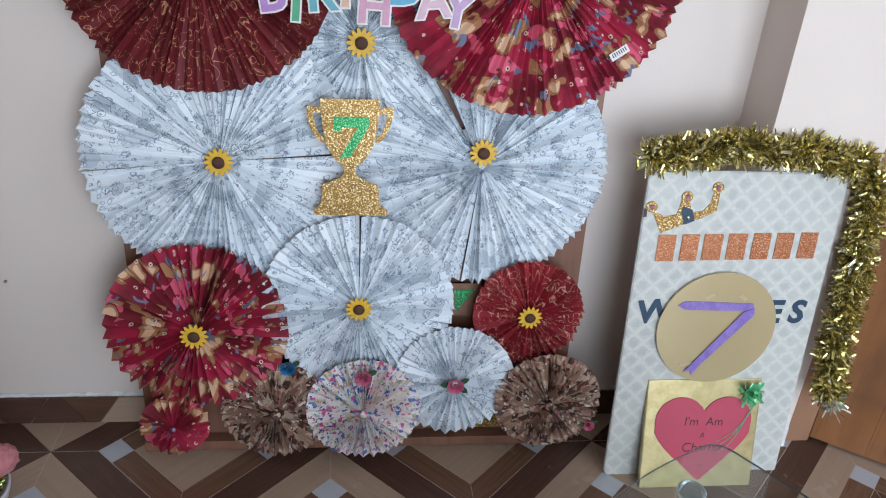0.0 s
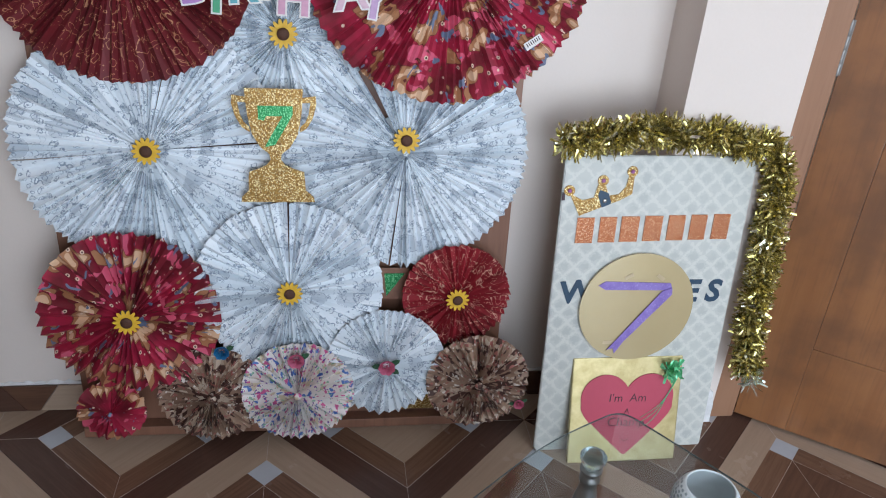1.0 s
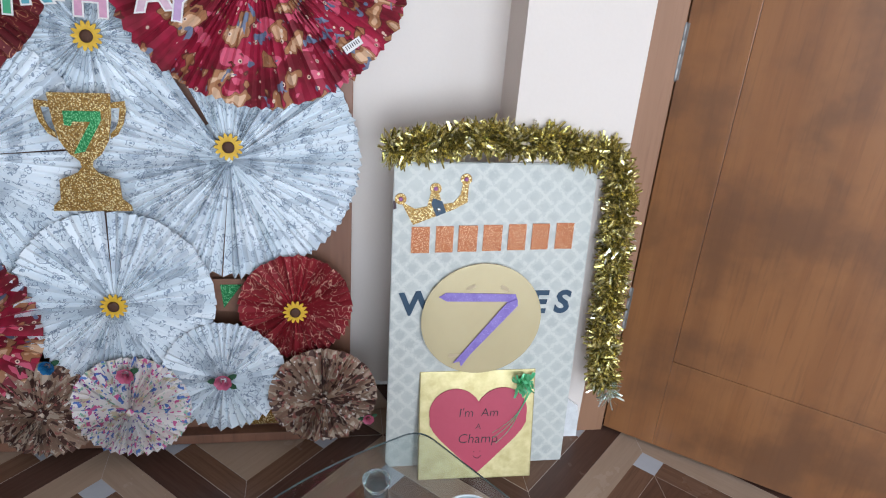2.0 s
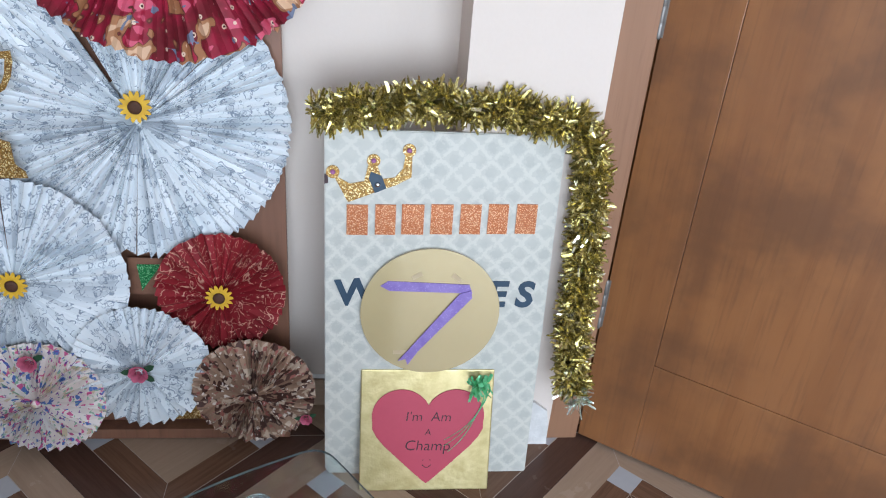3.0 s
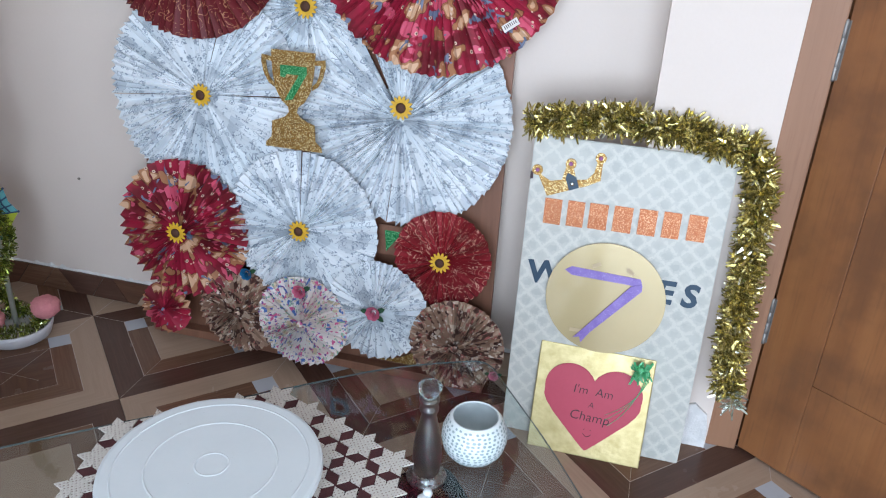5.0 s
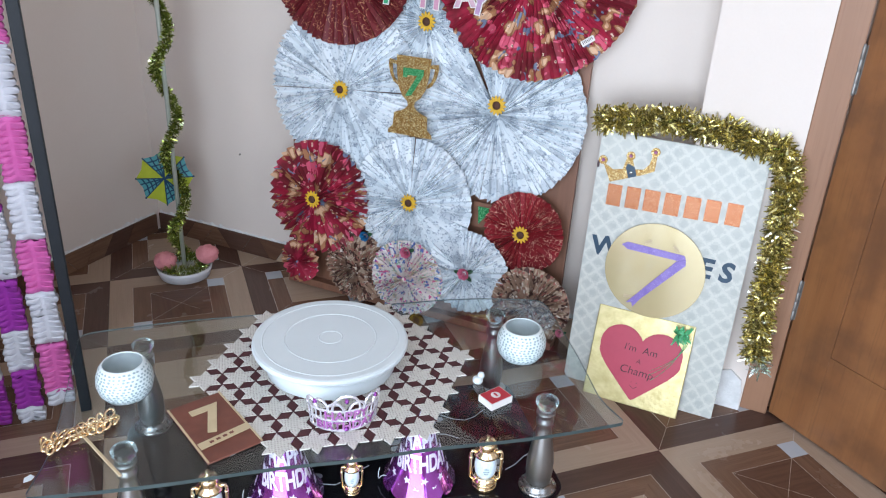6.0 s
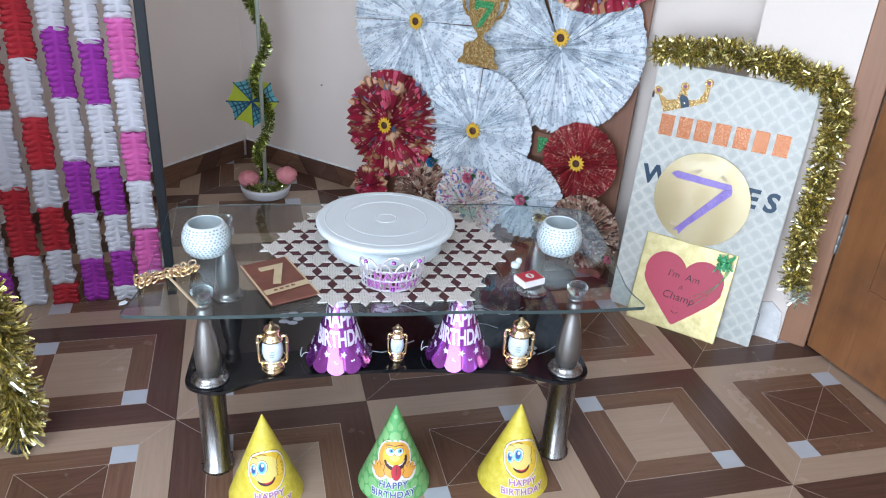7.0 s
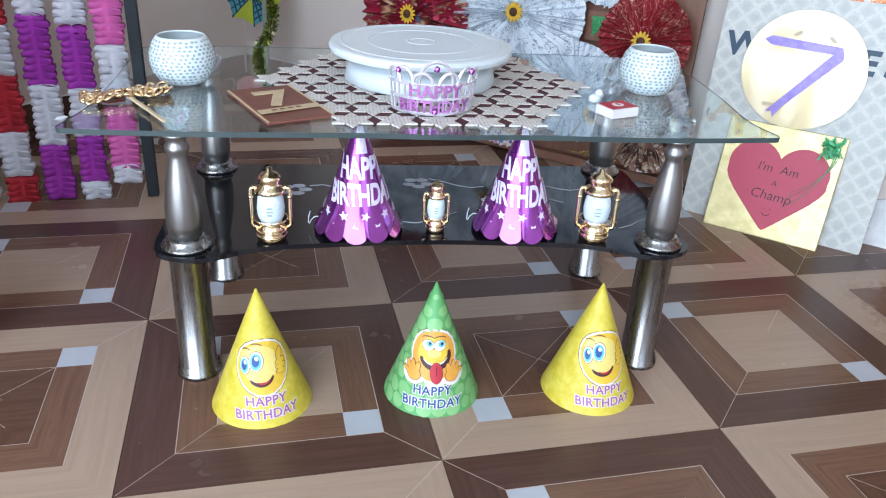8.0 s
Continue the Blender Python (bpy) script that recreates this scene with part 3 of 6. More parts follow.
skirting(pose(LEFT + 0.012, BACK - 0.0085, 0), STEP_X - LEFT - 0.014, 3)
skirting(pose(LEFT + 0.0085, FRONT + 0.02, 0, 0, 0, 90), BACK - FRONT - 0.045, 5)
skirting(pose(STEP_X + 0.002, STEP_Y - 0.0085, 0), JAMB - STEP_X - 0.06, 8, True)


def plaster_patch():
    rng = random.Random(4)
    bm = plate([(0.0, 0.0), (0.058, 0.0), (0.056, 0.05), (0.05, 0.085), (0.022, 0.108), (0.0, 0.1)], 0.007)
    bmesh.ops.subdivide_edges(bm, edges=list(bm.edges), cuts=2, use_grid_fill=True)
    for v in bm.verts:
        v.co.z += rng.uniform(-0.0015, 0.0015)
    solid("plaster_patch", bm, PLASTER, pose(JAMB - 0.06, STEP_Y - 0.0005, 0, 90), "chipped pale plaster at the foot of the pier", "plaster", kind="structure")


plaster_patch()
solid("nail", lathe([(0.0022, 0), (0.0035, 0.003), (0.003, 0.005)], 8), MORTAR, pose(-0.905, BACK, 0.345, 90, 0, 0), "small dark nail head in the wall", "nail")


# ---- door ----
def door_frame():
    ob = thing("door_frame", pose(0, 0, 0), "light brown wooden door frame, worn at the foot", "door frame", kind="structure")
    w = HINGE_X - JAMB - 0.0015
    part("jamb", box((w, 0.12, DOOR_H + 0.01), (JAMB + w / 2, STEP_Y + 0.068, 0), 0.003), FRAME_WOOD, ob)
    part("jamb", box((w, 0.12, DOOR_H + 0.01), (door_x1 - w / 2, STEP_Y + 0.068, 0), 0.003), FRAME_WOOD, ob)
    # strip added behind the hinge gap to block light, so the gap looks dark
    part("gap_strip", box((0.023, 0.022, DOOR_H), (HINGE_X + 0.0095, STEP_Y + 0.058, 0), 0.002), DOOR_WOOD, ob, "added wooden strip that keeps the hinge gap dark")
    part("head", box((door_x1 - JAMB, 0.12, 0.06), ((JAMB + door_x1) / 2, STEP_Y + 0.068, DOOR_H + 0.01), 0.003), FRAME_WOOD, ob)


door_frame()


def door_leaf():
    ob = thing("door_1", pose(HINGE_X + 0.003, STEP_Y + 0.013, 0.008, 0, 0, -36.5), "varnished brown wooden door with sunk panels, standing ajar", "door", kind="structure")
    t, h, s, rail = 0.034, DOOR_H - 0.012, 0.113, 0.225
    for x0 in (0.0, DOOR_W - s):
        part("stile", box((s, t, h), (x0 + s / 2, t / 2, 0), 0.001), DOOR_WOOD, ob)
    inner = DOOR_W - 2 * s
    for z0, z1 in ((0, rail), (1.0, 1.16), (h - s, h)):
        part("rail", box((inner - 0.0006, t - 0.001, z1 - z0), (DOOR_W / 2, t / 2, z0), 0.0008), DOOR_WOOD, ob)
    for z0, z1 in ((rail, 1.0), (1.16, h - s)):
        part("door_panel", box((inner - 0.0014, t - 0.004, z1 - z0 - 0.0008), (DOOR_W / 2, t / 2, z0 + 0.0004), 0.001), DOOR_WOOD, ob)
    for z in (0.285, 0.822, 1.75):
        bm = lathe([(0.0045, 0), (0.0052, 0.003), (0.0052, 0.018), (0.0046, 0.0185), (0.0052, 0.019), (0.0052, 0.037), (0.0046, 0.0375), (0.0052, 0.038), (0.0052, 0.056), (0.0046, 0.0565), (0.0052, 0.057), (0.0052, 0.075), (0.004, 0.08)], 12)
        hinge = part("hinge", bm, HINGE_STEEL, ob, "steel butt hinge", m=pose(-0.002, -0.0045, z - 0.02) @ Matrix.Diagonal((0.82, 0.82, 1.3, 1)), smooth=True)
        part("hinge_plate", box((0.004, 0.0012, 0.078), (0.002, 0, 0.001)), HINGE_STEEL, hinge, m=pose(0.0035, 0.0054, 0))


door_leaf()


# ---- backdrop of paper fans ----
LEAN = 90 - 5.7


def on_fans(x, z, a):
    """A pose on the leaning backdrop: a is the depth at the floor."""
    return pose(x, a + 0.1 * z, z, LEAN)


def backdrop():
    ob = thing("backdrop_board", pose(-0.225, 0.872, 0, -3.4), "dark brown board leaning on the wall, behind paper fans", "board")
    part("sheet", box((0.87, 0.012, 1.02), (0, 0.006, 0), 0.002), HARDBOARD, ob)
    for x in (-0.42, 0.42):
        part("batten", box((0.025, 0.012, 1.0), (x, 0.0186, 0.01), 0.002), HARDBOARD, ob)
    part("foot_rail", box((0.868, 0.03, 0.022), (0, -0.016, 0.001), 0.002), HARDBOARD, ob, "dark wooden foot rail")


backdrop()


def pleated(radius, folds, amp, seed, gaps=(), seams=(), rim=0.7, hub=0.025):
    """An accordion-folded paper disc in x and y: gaps are slits (angle, half width), seams narrow ones."""
    rng = random.Random(seed)
    bm = bmesh.new()
    n = folds * 2
    steps = [rng.uniform(0.62, 1.38) for _ in range(folds)]
    total = sum(steps)
    angles, a = [], 0.0
    for s in steps:
        angles += [a, a + s / total * math.pi * rng.uniform(0.75, 1.25)]
        a += s / total * 2 * math.pi
    rims = [1 + rng.uniform(-0.014, 0.008) for _ in range(n)]
    tops = [rng.uniform(0.35, 1.65) for _ in range(n)]
    lean = [rng.gauss(0, 0.12) for _ in range(n)]
    slits = []
    for s in seams:
        k = min(range(0, n, 2), key=lambda q: abs(((angles[q] - math.radians(s) + math.pi) % (2 * math.pi)) - math.pi))
        k = min(max(k, 2), n - 4)
        for q in (k - 1, k + 1):
            angles[q] += (angles[k] - angles[q]) * 0.8
            lean[q] = 0.0
        slits += [k - 1, k]
    shape = ((hub, 0.1), (0.12, 0.23), (0.26, 0.42), (0.45, 0.6), (0.72, 0.72), (1.0, rim))
    rings = []
    for q, deep in shape:
        ring = []
        for k in range(n):
            up = 1 if k % 2 else -1
            h = amp * up * (deep + (tops[k] - 1) * deep * (1.25 - 0.35 * q))
            r = radius * q * (rims[k] * (1.006 if up > 0 else 0.992) if q == 1.0 else 1)
            bow = 0.03 * math.sin(angles[k] * 3 + seed) * q * amp
            t = angles[k] + lean[k] * 2 * math.pi / n * (1 if 0.1 < q < 0.9 else 0.4)
            ring.append(bm.verts.new((r * math.cos(t), r * math.sin(t), h + bow + amp * 1.2 * (1 - q))))
        rings.append(ring)

    def away(t, g):
        return abs(((t - math.radians(g) + math.pi) % (2 * math.pi)) - math.pi)

    for ra, rb in zip(rings, rings[1:]):
        for k in range(n):
            mid = (angles[k] + (angles[(k + 1) % n] - angles[k]) % (2 * math.pi) / 2) % (2 * math.pi)
            if k in slits or any(away(mid, g) < math.radians(w) for g, w in gaps):
                continue
            bm.faces.new((ra[k], rb[k], rb[(k + 1) % n], ra[(k + 1) % n]))
    bm.faces.new(rings[0])
    return bm


def sunflower(parent, at, size):
    """A cut-out sunflower under a fan: petals and a dark eye."""
    bm = bmesh.new()
    for layer, (n, z, q, off) in enumerate(((14, 0.0, 1.0, 0.0),)):
        for k in range(n):
            t = 2 * math.pi * k / n + off
            c, s = math.cos(t), math.sin(t)
            o = [(0.3, -0.06), (0.62, -0.15), (0.88, -0.1), (1.0, 0), (0.88, 0.1), (0.62, 0.15), (0.3, 0.06)]
            plate([(size * q * (x * c - y * s), size * q * (x * s + y * c)) for x, y in o], 0.0009, bm, z)
    flower = part("flower", bm, PETAL, parent, "yellow paper sunflower with a dark eye", m=pose(*at))
    part("flower_eye", lathe([(size * 0.4, 0), (size * 0.42, 0.0015), (size * 0.36, 0.0035), (size * 0.2, 0.0045)], 18), SEED, flower, m=pose(0, 0, 0.0022), smooth=True)


def rose(parent, at, size, petal, leaves=2):
    """A curled paper rose with leaves."""
    bm = bmesh.new()
    prof = ((1.0, 0.28, 7, 0.0), (0.72, 0.42, 6, 0.4), (0.46, 0.52, 5, 0.9), (0.24, 0.58, 4, 0.2))
    for q, h, n, off in prof:
        for k in range(n):
            t0, t1 = 2 * math.pi * k / n + off, 2 * math.pi * (k + 1.25) / n + off
            lo, hi, top = [], [], []
            for i in range(5):
                t = t0 + (t1 - t0) * i / 4
                b = math.sin(math.pi * i / 4)
                lo.append(bm.verts.new((size * q * 0.55 * math.cos(t), size * q * 0.55 * math.sin(t), 0)))
                hi.append(bm.verts.new((size * q * 0.9 * math.cos(t), size * q * 0.9 * math.sin(t), size * h * (0.5 + 0.35 * b))))
                top.append(bm.verts.new((size * q * (0.85 + 0.15 * b) * math.cos(t), size * q * (0.85 + 0.15 * b) * math.sin(t), size * h * (0.7 + 0.5 * b))))
            for i in range(4):
                bm.faces.new((lo[i], lo[i + 1], hi[i + 1], hi[i]))
                bm.faces.new((hi[i], hi[i + 1], top[i + 1], top[i]))
    ob = part("rose", bm, petal, parent, "curled paper rose", m=pose(*at), smooth=True)
    for k in range(leaves):
        t = 0.5 + k * 2.6
        o = [(0.5, 0), (0.9, -0.35), (1.4, -0.3), (1.75, 0), (1.4, 0.3), (0.9, 0.35)]
        part("leaf", plate([(size * (x * math.cos(t) - y * math.sin(t)), size * (x * math.sin(t) + y * math.cos(t))) for x, y in o], 0.0009), LEAF_GREEN, ob, "dark green leaf", m=pose(0, 0, -0.001))


def fan(x, z, a, radius, folds, amp, material, label, seed, flower=0.0, flower_at=(0, 0), **kw):
    ob = thing("paper_fan", on_fans(x, z, a), label, "paper fan", "paper fans on the backdrop")
    part("pleated_disc", pleated(radius, folds, amp, seed, **kw), material, ob)
    part("backing", plate(circle(radius * 0.3, 24), 0.0015), P_BROWN if material is P_BROWN else material, ob, m=pose(0, 0, -amp - 0.003))
    if flower:
        sunflower(ob, (flower_at[0], flower_at[1], amp * 2.3 + 0.001), flower)
    else:
        part("hub_knot", lathe([(radius * 0.07, 0), (radius * 0.08, 0.002), (radius * 0.04, 0.005)], 12), material, ob, m=pose(0, 0, amp * 1.6), smooth=True)
    return ob


WHITE_L = "large white fan of grey doodle-print paper with a sunflower"
fan(-0.228, 0.84, 0.824, 0.145, 66, 0.006, P_WHITE, "white pleated doodle-print paper fan with a sunflower", 11, 0.026)
fan(-0.47, 0.635, 0.814, 0.236, 88, 0.0075, P_WHITE, WHITE_L, 12, 0.026, seams=(75, 186, 2))
fan(-0.01, 0.632, 0.822, 0.234, 92, 0.0075, P_WHITE, "large white doodle-print paper fan, opened at a seam, with sunflower", 13, 0.026, (0, 0.026), gaps=((118, 2.6),), seams=(45, 262))
fan(-0.228, 0.362, 0.8, 0.181, 70, 0.0075, P_WHITE, "white pleated doodle-print paper fan with a sunflower", 14, 0.0255, seams=(88,))
fan(-0.487, 0.975, 0.798, 0.222, 76, 0.007, P_WINE, "large wine-red pleated fan with tan line print", 15)
crimson = fan(0.055, 0.985, 0.79, 0.252, 84, 0.007, P_TEDDY, "large crimson pleated fan of picture-print paper", 16)
sticker = part("sticker", plate([(-0.017, -0.007), (0.017, -0.007), (0.017, 0.007), (-0.017, 0.007)], 0.0006), PRINT_WHITE, crimson, "small white price sticker", m=pose(0.151, -0.139, 0.0085, 0, 0, 35))
for k in range(7):
    part("bar", box((0.0016, 0.007, 0.0003)), INK, sticker, m=pose(-0.012 + 0.004 * k, 0.001, 0.0009))
fan(-0.527, 0.318, 0.795, 0.168, 42, 0.0145, P_TEDDY, "crimson picture-print pleated fan with a sunflower", 17, 0.0265, rim=0.75)
fan(0.101, 0.34, 0.806, 0.11, 42, 0.008, P_RED, "red line-print pleated fan with a sunflower", 18, 0.0245)
smallwhite = fan(-0.039, 0.2, 0.79, 0.12, 44, 0.009, P_WHITE, "small white doodle-print fan with a pink rose", 19)
rose(smallwhite, (0, 0.004, 0.024), 0.0175, ROSE_PINK, 3)
mottled = fan(-0.387, 0.131, 0.8, 0.109, 40, 0.011, P_BROWN, "brown mottled-paper pleated fan with a blue rose", 20, rim=0.36)
rose(mottled, (0.024, 0.103, 0.012), 0.0155, ROSE_BLUE, 1)
arrows = fan(-0.217, 0.143, 0.782, 0.113, 42, 0.0105, P_MULTI, "multicolour arrow-print pleated fan with a pink rose", 21, rim=0.36)
rose(arrows, (-0.001, 0.083, 0.016), 0.017, ROSE_PINK, 1)
speckled = fan(0.153, 0.155, 0.782, 0.109, 44, 0.0105, P_BROWN, "brown speckled-paper pleated fan with a magenta rose", 22, rim=0.36)
rose(speckled, (0.092, -0.056, 0.006), 0.012, ROSE_PINK, 2)
fan(-0.583, 0.107, 0.79, 0.067, 24, 0.009, P_TEDDY, "small crimson picture-print pleated fan", 23)


def trophy():
    """A trophy cut from glitter board: bowl with two open handles, stem and foot."""
    ob = thing("trophy_cutout", on_fans(-0.246, 0.549, 0.79), "gold glitter trophy cut-out with a green seven", "decoration")
    bowl = [(-0.05, 0.2), (-0.05, 0.206), (0.05, 0.206), (0.05, 0.2), (0.047, 0.16), (0.04, 0.125), (0.026, 0.101), (0.011, 0.089), (0.009, 0.078), (0.017, 0.068), (0.034, 0.06), (0.05, 0.055), (0.052, 0.02), (0.066, 0.008), (0.068, -0.002), (-0.064, -0.002), (-0.062, 0.008), (-0.05, 0.02), (-0.048, 0.055), (-0.034, 0.06), (-0.017, 0.068), (-0.009, 0.078), (-0.011, 0.089), (-0.026, 0.101), (-0.04, 0.125), (-0.047, 0.16)]
    part("cup", plate(bowl, 0.003), GOLD_GLITTER, ob)
    for s in (-1, 1):
        pts = [(0.046, 0.19), (0.072, 0.194), (0.073, 0.178), (0.067, 0.155), (0.056, 0.136), (0.043, 0.128), (0.044, 0.138), (0.053, 0.146), (0.059, 0.16), (0.063, 0.182), (0.047, 0.181)]
        part("handle", plate([(x * s, y) for x, y in pts], 0.0024), GOLD_GLITTER, ob)
    seven = [(-0.028, 0.176), (0.032, 0.176), (0.032, 0.161), (0.0, 0.106), (-0.018, 0.102), (-0.014, 0.11), (0.014, 0.158), (-0.014, 0.158), (-0.018, 0.15), (-0.028, 0.152)]
    part("seven", plate(seven, 0.0018), GREEN_GLITTER, ob, "green glitter figure seven", m=pose(0, 0, 0.0034))


trophy()


def birthday_letters():
    inks = ((0.42, 0.2, 0.5), (0.06, 0.36, 0.18), (0.1, 0.36, 0.42), (0.68, 0.42, 0.28), (0.62, 0.3, 0.42), (0.08, 0.36, 0.55), (0.66, 0.42, 0.5), (0.5, 0.3, 0.5))
    rows = ((-0.367, 0.893, 8), (-0.333, 0.879, -4), (-0.29, 0.896, 5), (-0.254, 0.903, 0), (-0.209, 0.879, -3), (-0.159, 0.91, 0), (-0.111, 0.892, 6), (-0.078, 0.878, -9))
    for letter, ink, (x, z, tilt) in zip("BIRTHDAY", inks, rows):
        ob = thing("banner_letter", on_fans(x, z, 0.777) @ pose(0, 0, 0, 0, 0, tilt), "coloured glitter banner letter with a white border", "letter", "birthday banner letters")
        back = lettering(letter, 0.078, 0.0014, bold=0.0048)
        part("border", moved(back, pose(0, 0.026, 0)), PRINT_WHITE, ob)
        m = surface("banner_ink", ink, tuple(c * 0.8 for c in ink), 0.45, coarse=90, fine=500, bump=0.1)
        part("face", moved(lettering(letter, 0.078, 0.0012, bold=0.0018), pose(0, 0.026, 0.0016)), m, ob)


birthday_letters()


def small_cutouts():
    ob = thing("glitter_triangle", on_fans(-0.03, 0.35, 0.838), "brown paper square with a green glitter triangle", "decoration")
    part("square", plate([(-0.028, -0.034), (0.04, -0.034), (0.04, 0.036), (-0.028, 0.036)], 0.001), HARDBOARD, ob)
    part("triangle", plate([(-0.013, 0.024), (0.028, 0.024), (-0.008, -0.026)], 0.0016), GREEN_GLITTER, ob, m=pose(0, 0, 0.0014))
    arc = [(-0.07, 0.0), (-0.035, 0.004), (0.0, 0.014), (0.03, 0.032), (0.055, 0.06), (0.075, 0.06), (0.075, 0.0)]
    gold = thing("glitter_arc", pose(0.0, 0.868, 0.03, 86.6), "gold glitter curved cut-out at the board's foot", "decoration")
    part("cutout", plate(arc, 0.002), GOLD_GLITTER, gold)


small_cutouts()


# ---- welcome board with tinsel ----
P_A, P_B = 0.745, 0.108
P_LEAN = 90 - math.degrees(math.atan(P_B))


def on_panel(x, z, out=0.0):
    return pose(x, P_A + P_B * z, z, P_LEAN) @ pose(0, 0, out)


def welcome_board():
    ob = thing("welcome_board", on_panel(0.469, 0.0), "board wrapped in pale damask paper, leaning on the pier", "board")
    w, h, t = 0.378, 0.66, 0.009
    bm = plate([(-w / 2 + 0.008, 0), (w / 2 - 0.002, 0), (w / 2, 0.003), (w / 2, h - 0.004), (w / 2 - 0.004, h), (-w / 2 + 0.004, h), (-w / 2, h - 0.004), (-w / 2, 0.012)], t, z=-t)
    bmesh.ops.bevel(bm, geom=[e for e in bm.edges if abs(e.verts[0].co.z - e.verts[1].co.z) < 1e-6], offset=0.0018, segments=2, affect="EDGES")
    part("sheet", bm, P_DAMASK, ob)
    # crown cut-out
    crown = [(-0.178, 0.592), (-0.166, 0.582), (-0.149, 0.573), (-0.127, 0.578), (-0.121, 0.606), (-0.107, 0.604), (-0.099, 0.582), (-0.079, 0.585), (-0.067, 0.6), (-0.063, 0.625), (-0.053, 0.624), (-0.053, 0.586), (-0.078, 0.572), (-0.104, 0.562), (-0.152, 0.542)]
    cr = part("crown_cutout", plate(crown, 0.002), GOLD_GLITTER, ob, "gold glitter crown cut-out with jewels", m=pose(0, 0, 0.0004))
    for x, y in ((-0.176, 0.592), (-0.113, 0.612), (-0.058, 0.63)):
        part("crown_tip", plate(circle(0.0105, 16, (x, y)), 0.0024), GOLD_GLITTER, cr)
        part("jewel", lathe([(0.0042, 0), (0.0036, 0.0018), (0.0012, 0.0028)], 10), PRINT_ROSE, cr, m=pose(x, y, 0.0024), smooth=True)
    part("crown_band", plate([(-0.117, 0.594), (-0.1, 0.588), (-0.092, 0.567), (-0.11, 0.559), (-0.12, 0.583)], 0.0012), NAVY, cr, m=pose(0, 0, 0.0022))
    part("jewel", lathe([(0.0045, 0), (0.0038, 0.002), (0.0012, 0.003)], 10), CHROME, cr, m=pose(-0.106, 0.573, 0.0034), smooth=True)
    part("edge_tab", plate([(-0.189, 0.572), (-0.183, 0.573), (-0.184, 0.588), (-0.189, 0.588)], 0.0012), INK, ob, "small dark tab at the edge", m=pose(0, 0, 0.0004))
    # a line of seven copper bars
    xs = ((-0.137, 0.034), (-0.092, 0.033), (-0.048, 0.036), (-0.001, 0.036), (0.046, 0.034), (0.091, 0.033), (0.138, 0.034))
    for k, (x, w2) in enumerate(xs):
        zb = 0.486 + 0.0012 * k
        part("letter_bar", plate([(x - w2 / 2, zb), (x + w2 / 2, zb), (x + w2 / 2, zb + 0.052), (x - w2 / 2, zb + 0.052)], 0.0018), ORANGE_GLITTER, ob, "copper glitter bar", m=pose(0, 0, 0.0004))
    for body, x, z, tilt in (("W", -0.139, 0.38, 6), ("E", 0.1, 0.378, 0), ("S", 0.148, 0.378, 0)):
        part("letter", lettering(body, 0.066, 0.0012, bold=0.0022, shear=0.12), NAVY, ob, "navy card letter", m=pose(x, z, 0.0012, 0, 0, tilt))
    # round gold card with a ribbon seven
    disc = part("gold_disc", plate(circle(0.1185, 72, (-0.011, 0.347)), 0.004), GOLD_CARD, ob, "round gold card with a lilac ribbon seven", m=pose(0, 0, 0.004))
    part("ribbon_bar", plate([(-0.097, 0.398), (-0.084, 0.407), (0.052, 0.402), (0.058, 0.386), (-0.082, 0.389)], 0.0014), RIBBON, disc, "lilac satin ribbon", m=pose(0, 0, 0.0044))
    part("ribbon_bar", plate([(0.056, 0.392), (0.058, 0.378), (-0.03, 0.272), (-0.046, 0.246), (-0.05, 0.258), (-0.063, 0.254), (-0.046, 0.276), (0.036, 0.385)], 0.0012), RIBBON, disc, "lilac satin ribbon", m=pose(0, 0, 0.0062))
    for x, y, r in ((-0.055, 0.27, 0), (0.03, 0.414, -38), (-0.036, 0.417, 30)):
        part("tape", box((0.034 if r == 0 else 0.018, 0.008, 0.0004)), TAPE, disc, m=pose(x, y, 0.0042, 0, 0, r))


welcome_board()


def board_tinsel():
    rng = random.Random(7)
    ob = thing("tinsel_garland", on_panel(0.469, 0.0), "bushy gold-green tinsel garland along the board's edge", "garland")
    path = []
    for k in range(9):
        f = k / 8
        path.append((-0.2 + 0.4 * f, 0.682 + 0.03 * math.sin(f * math.pi) * (1 - 0.4 * f) + 0.004 * math.sin(f * 19), 0.008))
    path += [(0.225, 0.655, 0.008), (0.236, 0.6, 0.01), (0.238, 0.5, 0.01), (0.243, 0.4, 0.01), (0.24, 0.31, 0.012), (0.246, 0.25, 0.014), (0.255, 0.2, 0.014)]
    part("foil_fringe", strips_mesh("foil_fringe", tinsel(path, 0.026, 7200, 0.035, 0.0054, rng, 1.0, 0.9), TINSEL_GOLD), None, ob)
    part("core", tube(path, 0.004), TINSEL_GREEN, ob, smooth=True)
    part("tip", strips_mesh("tip", tinsel([(0.25, 0.215, 0.014), (0.272, 0.165, 0.018)], 0.02, 130, 0.03, 0.004, rng), TINSEL_SILVER), None, ob, "silvery tinsel tip")


board_tinsel()


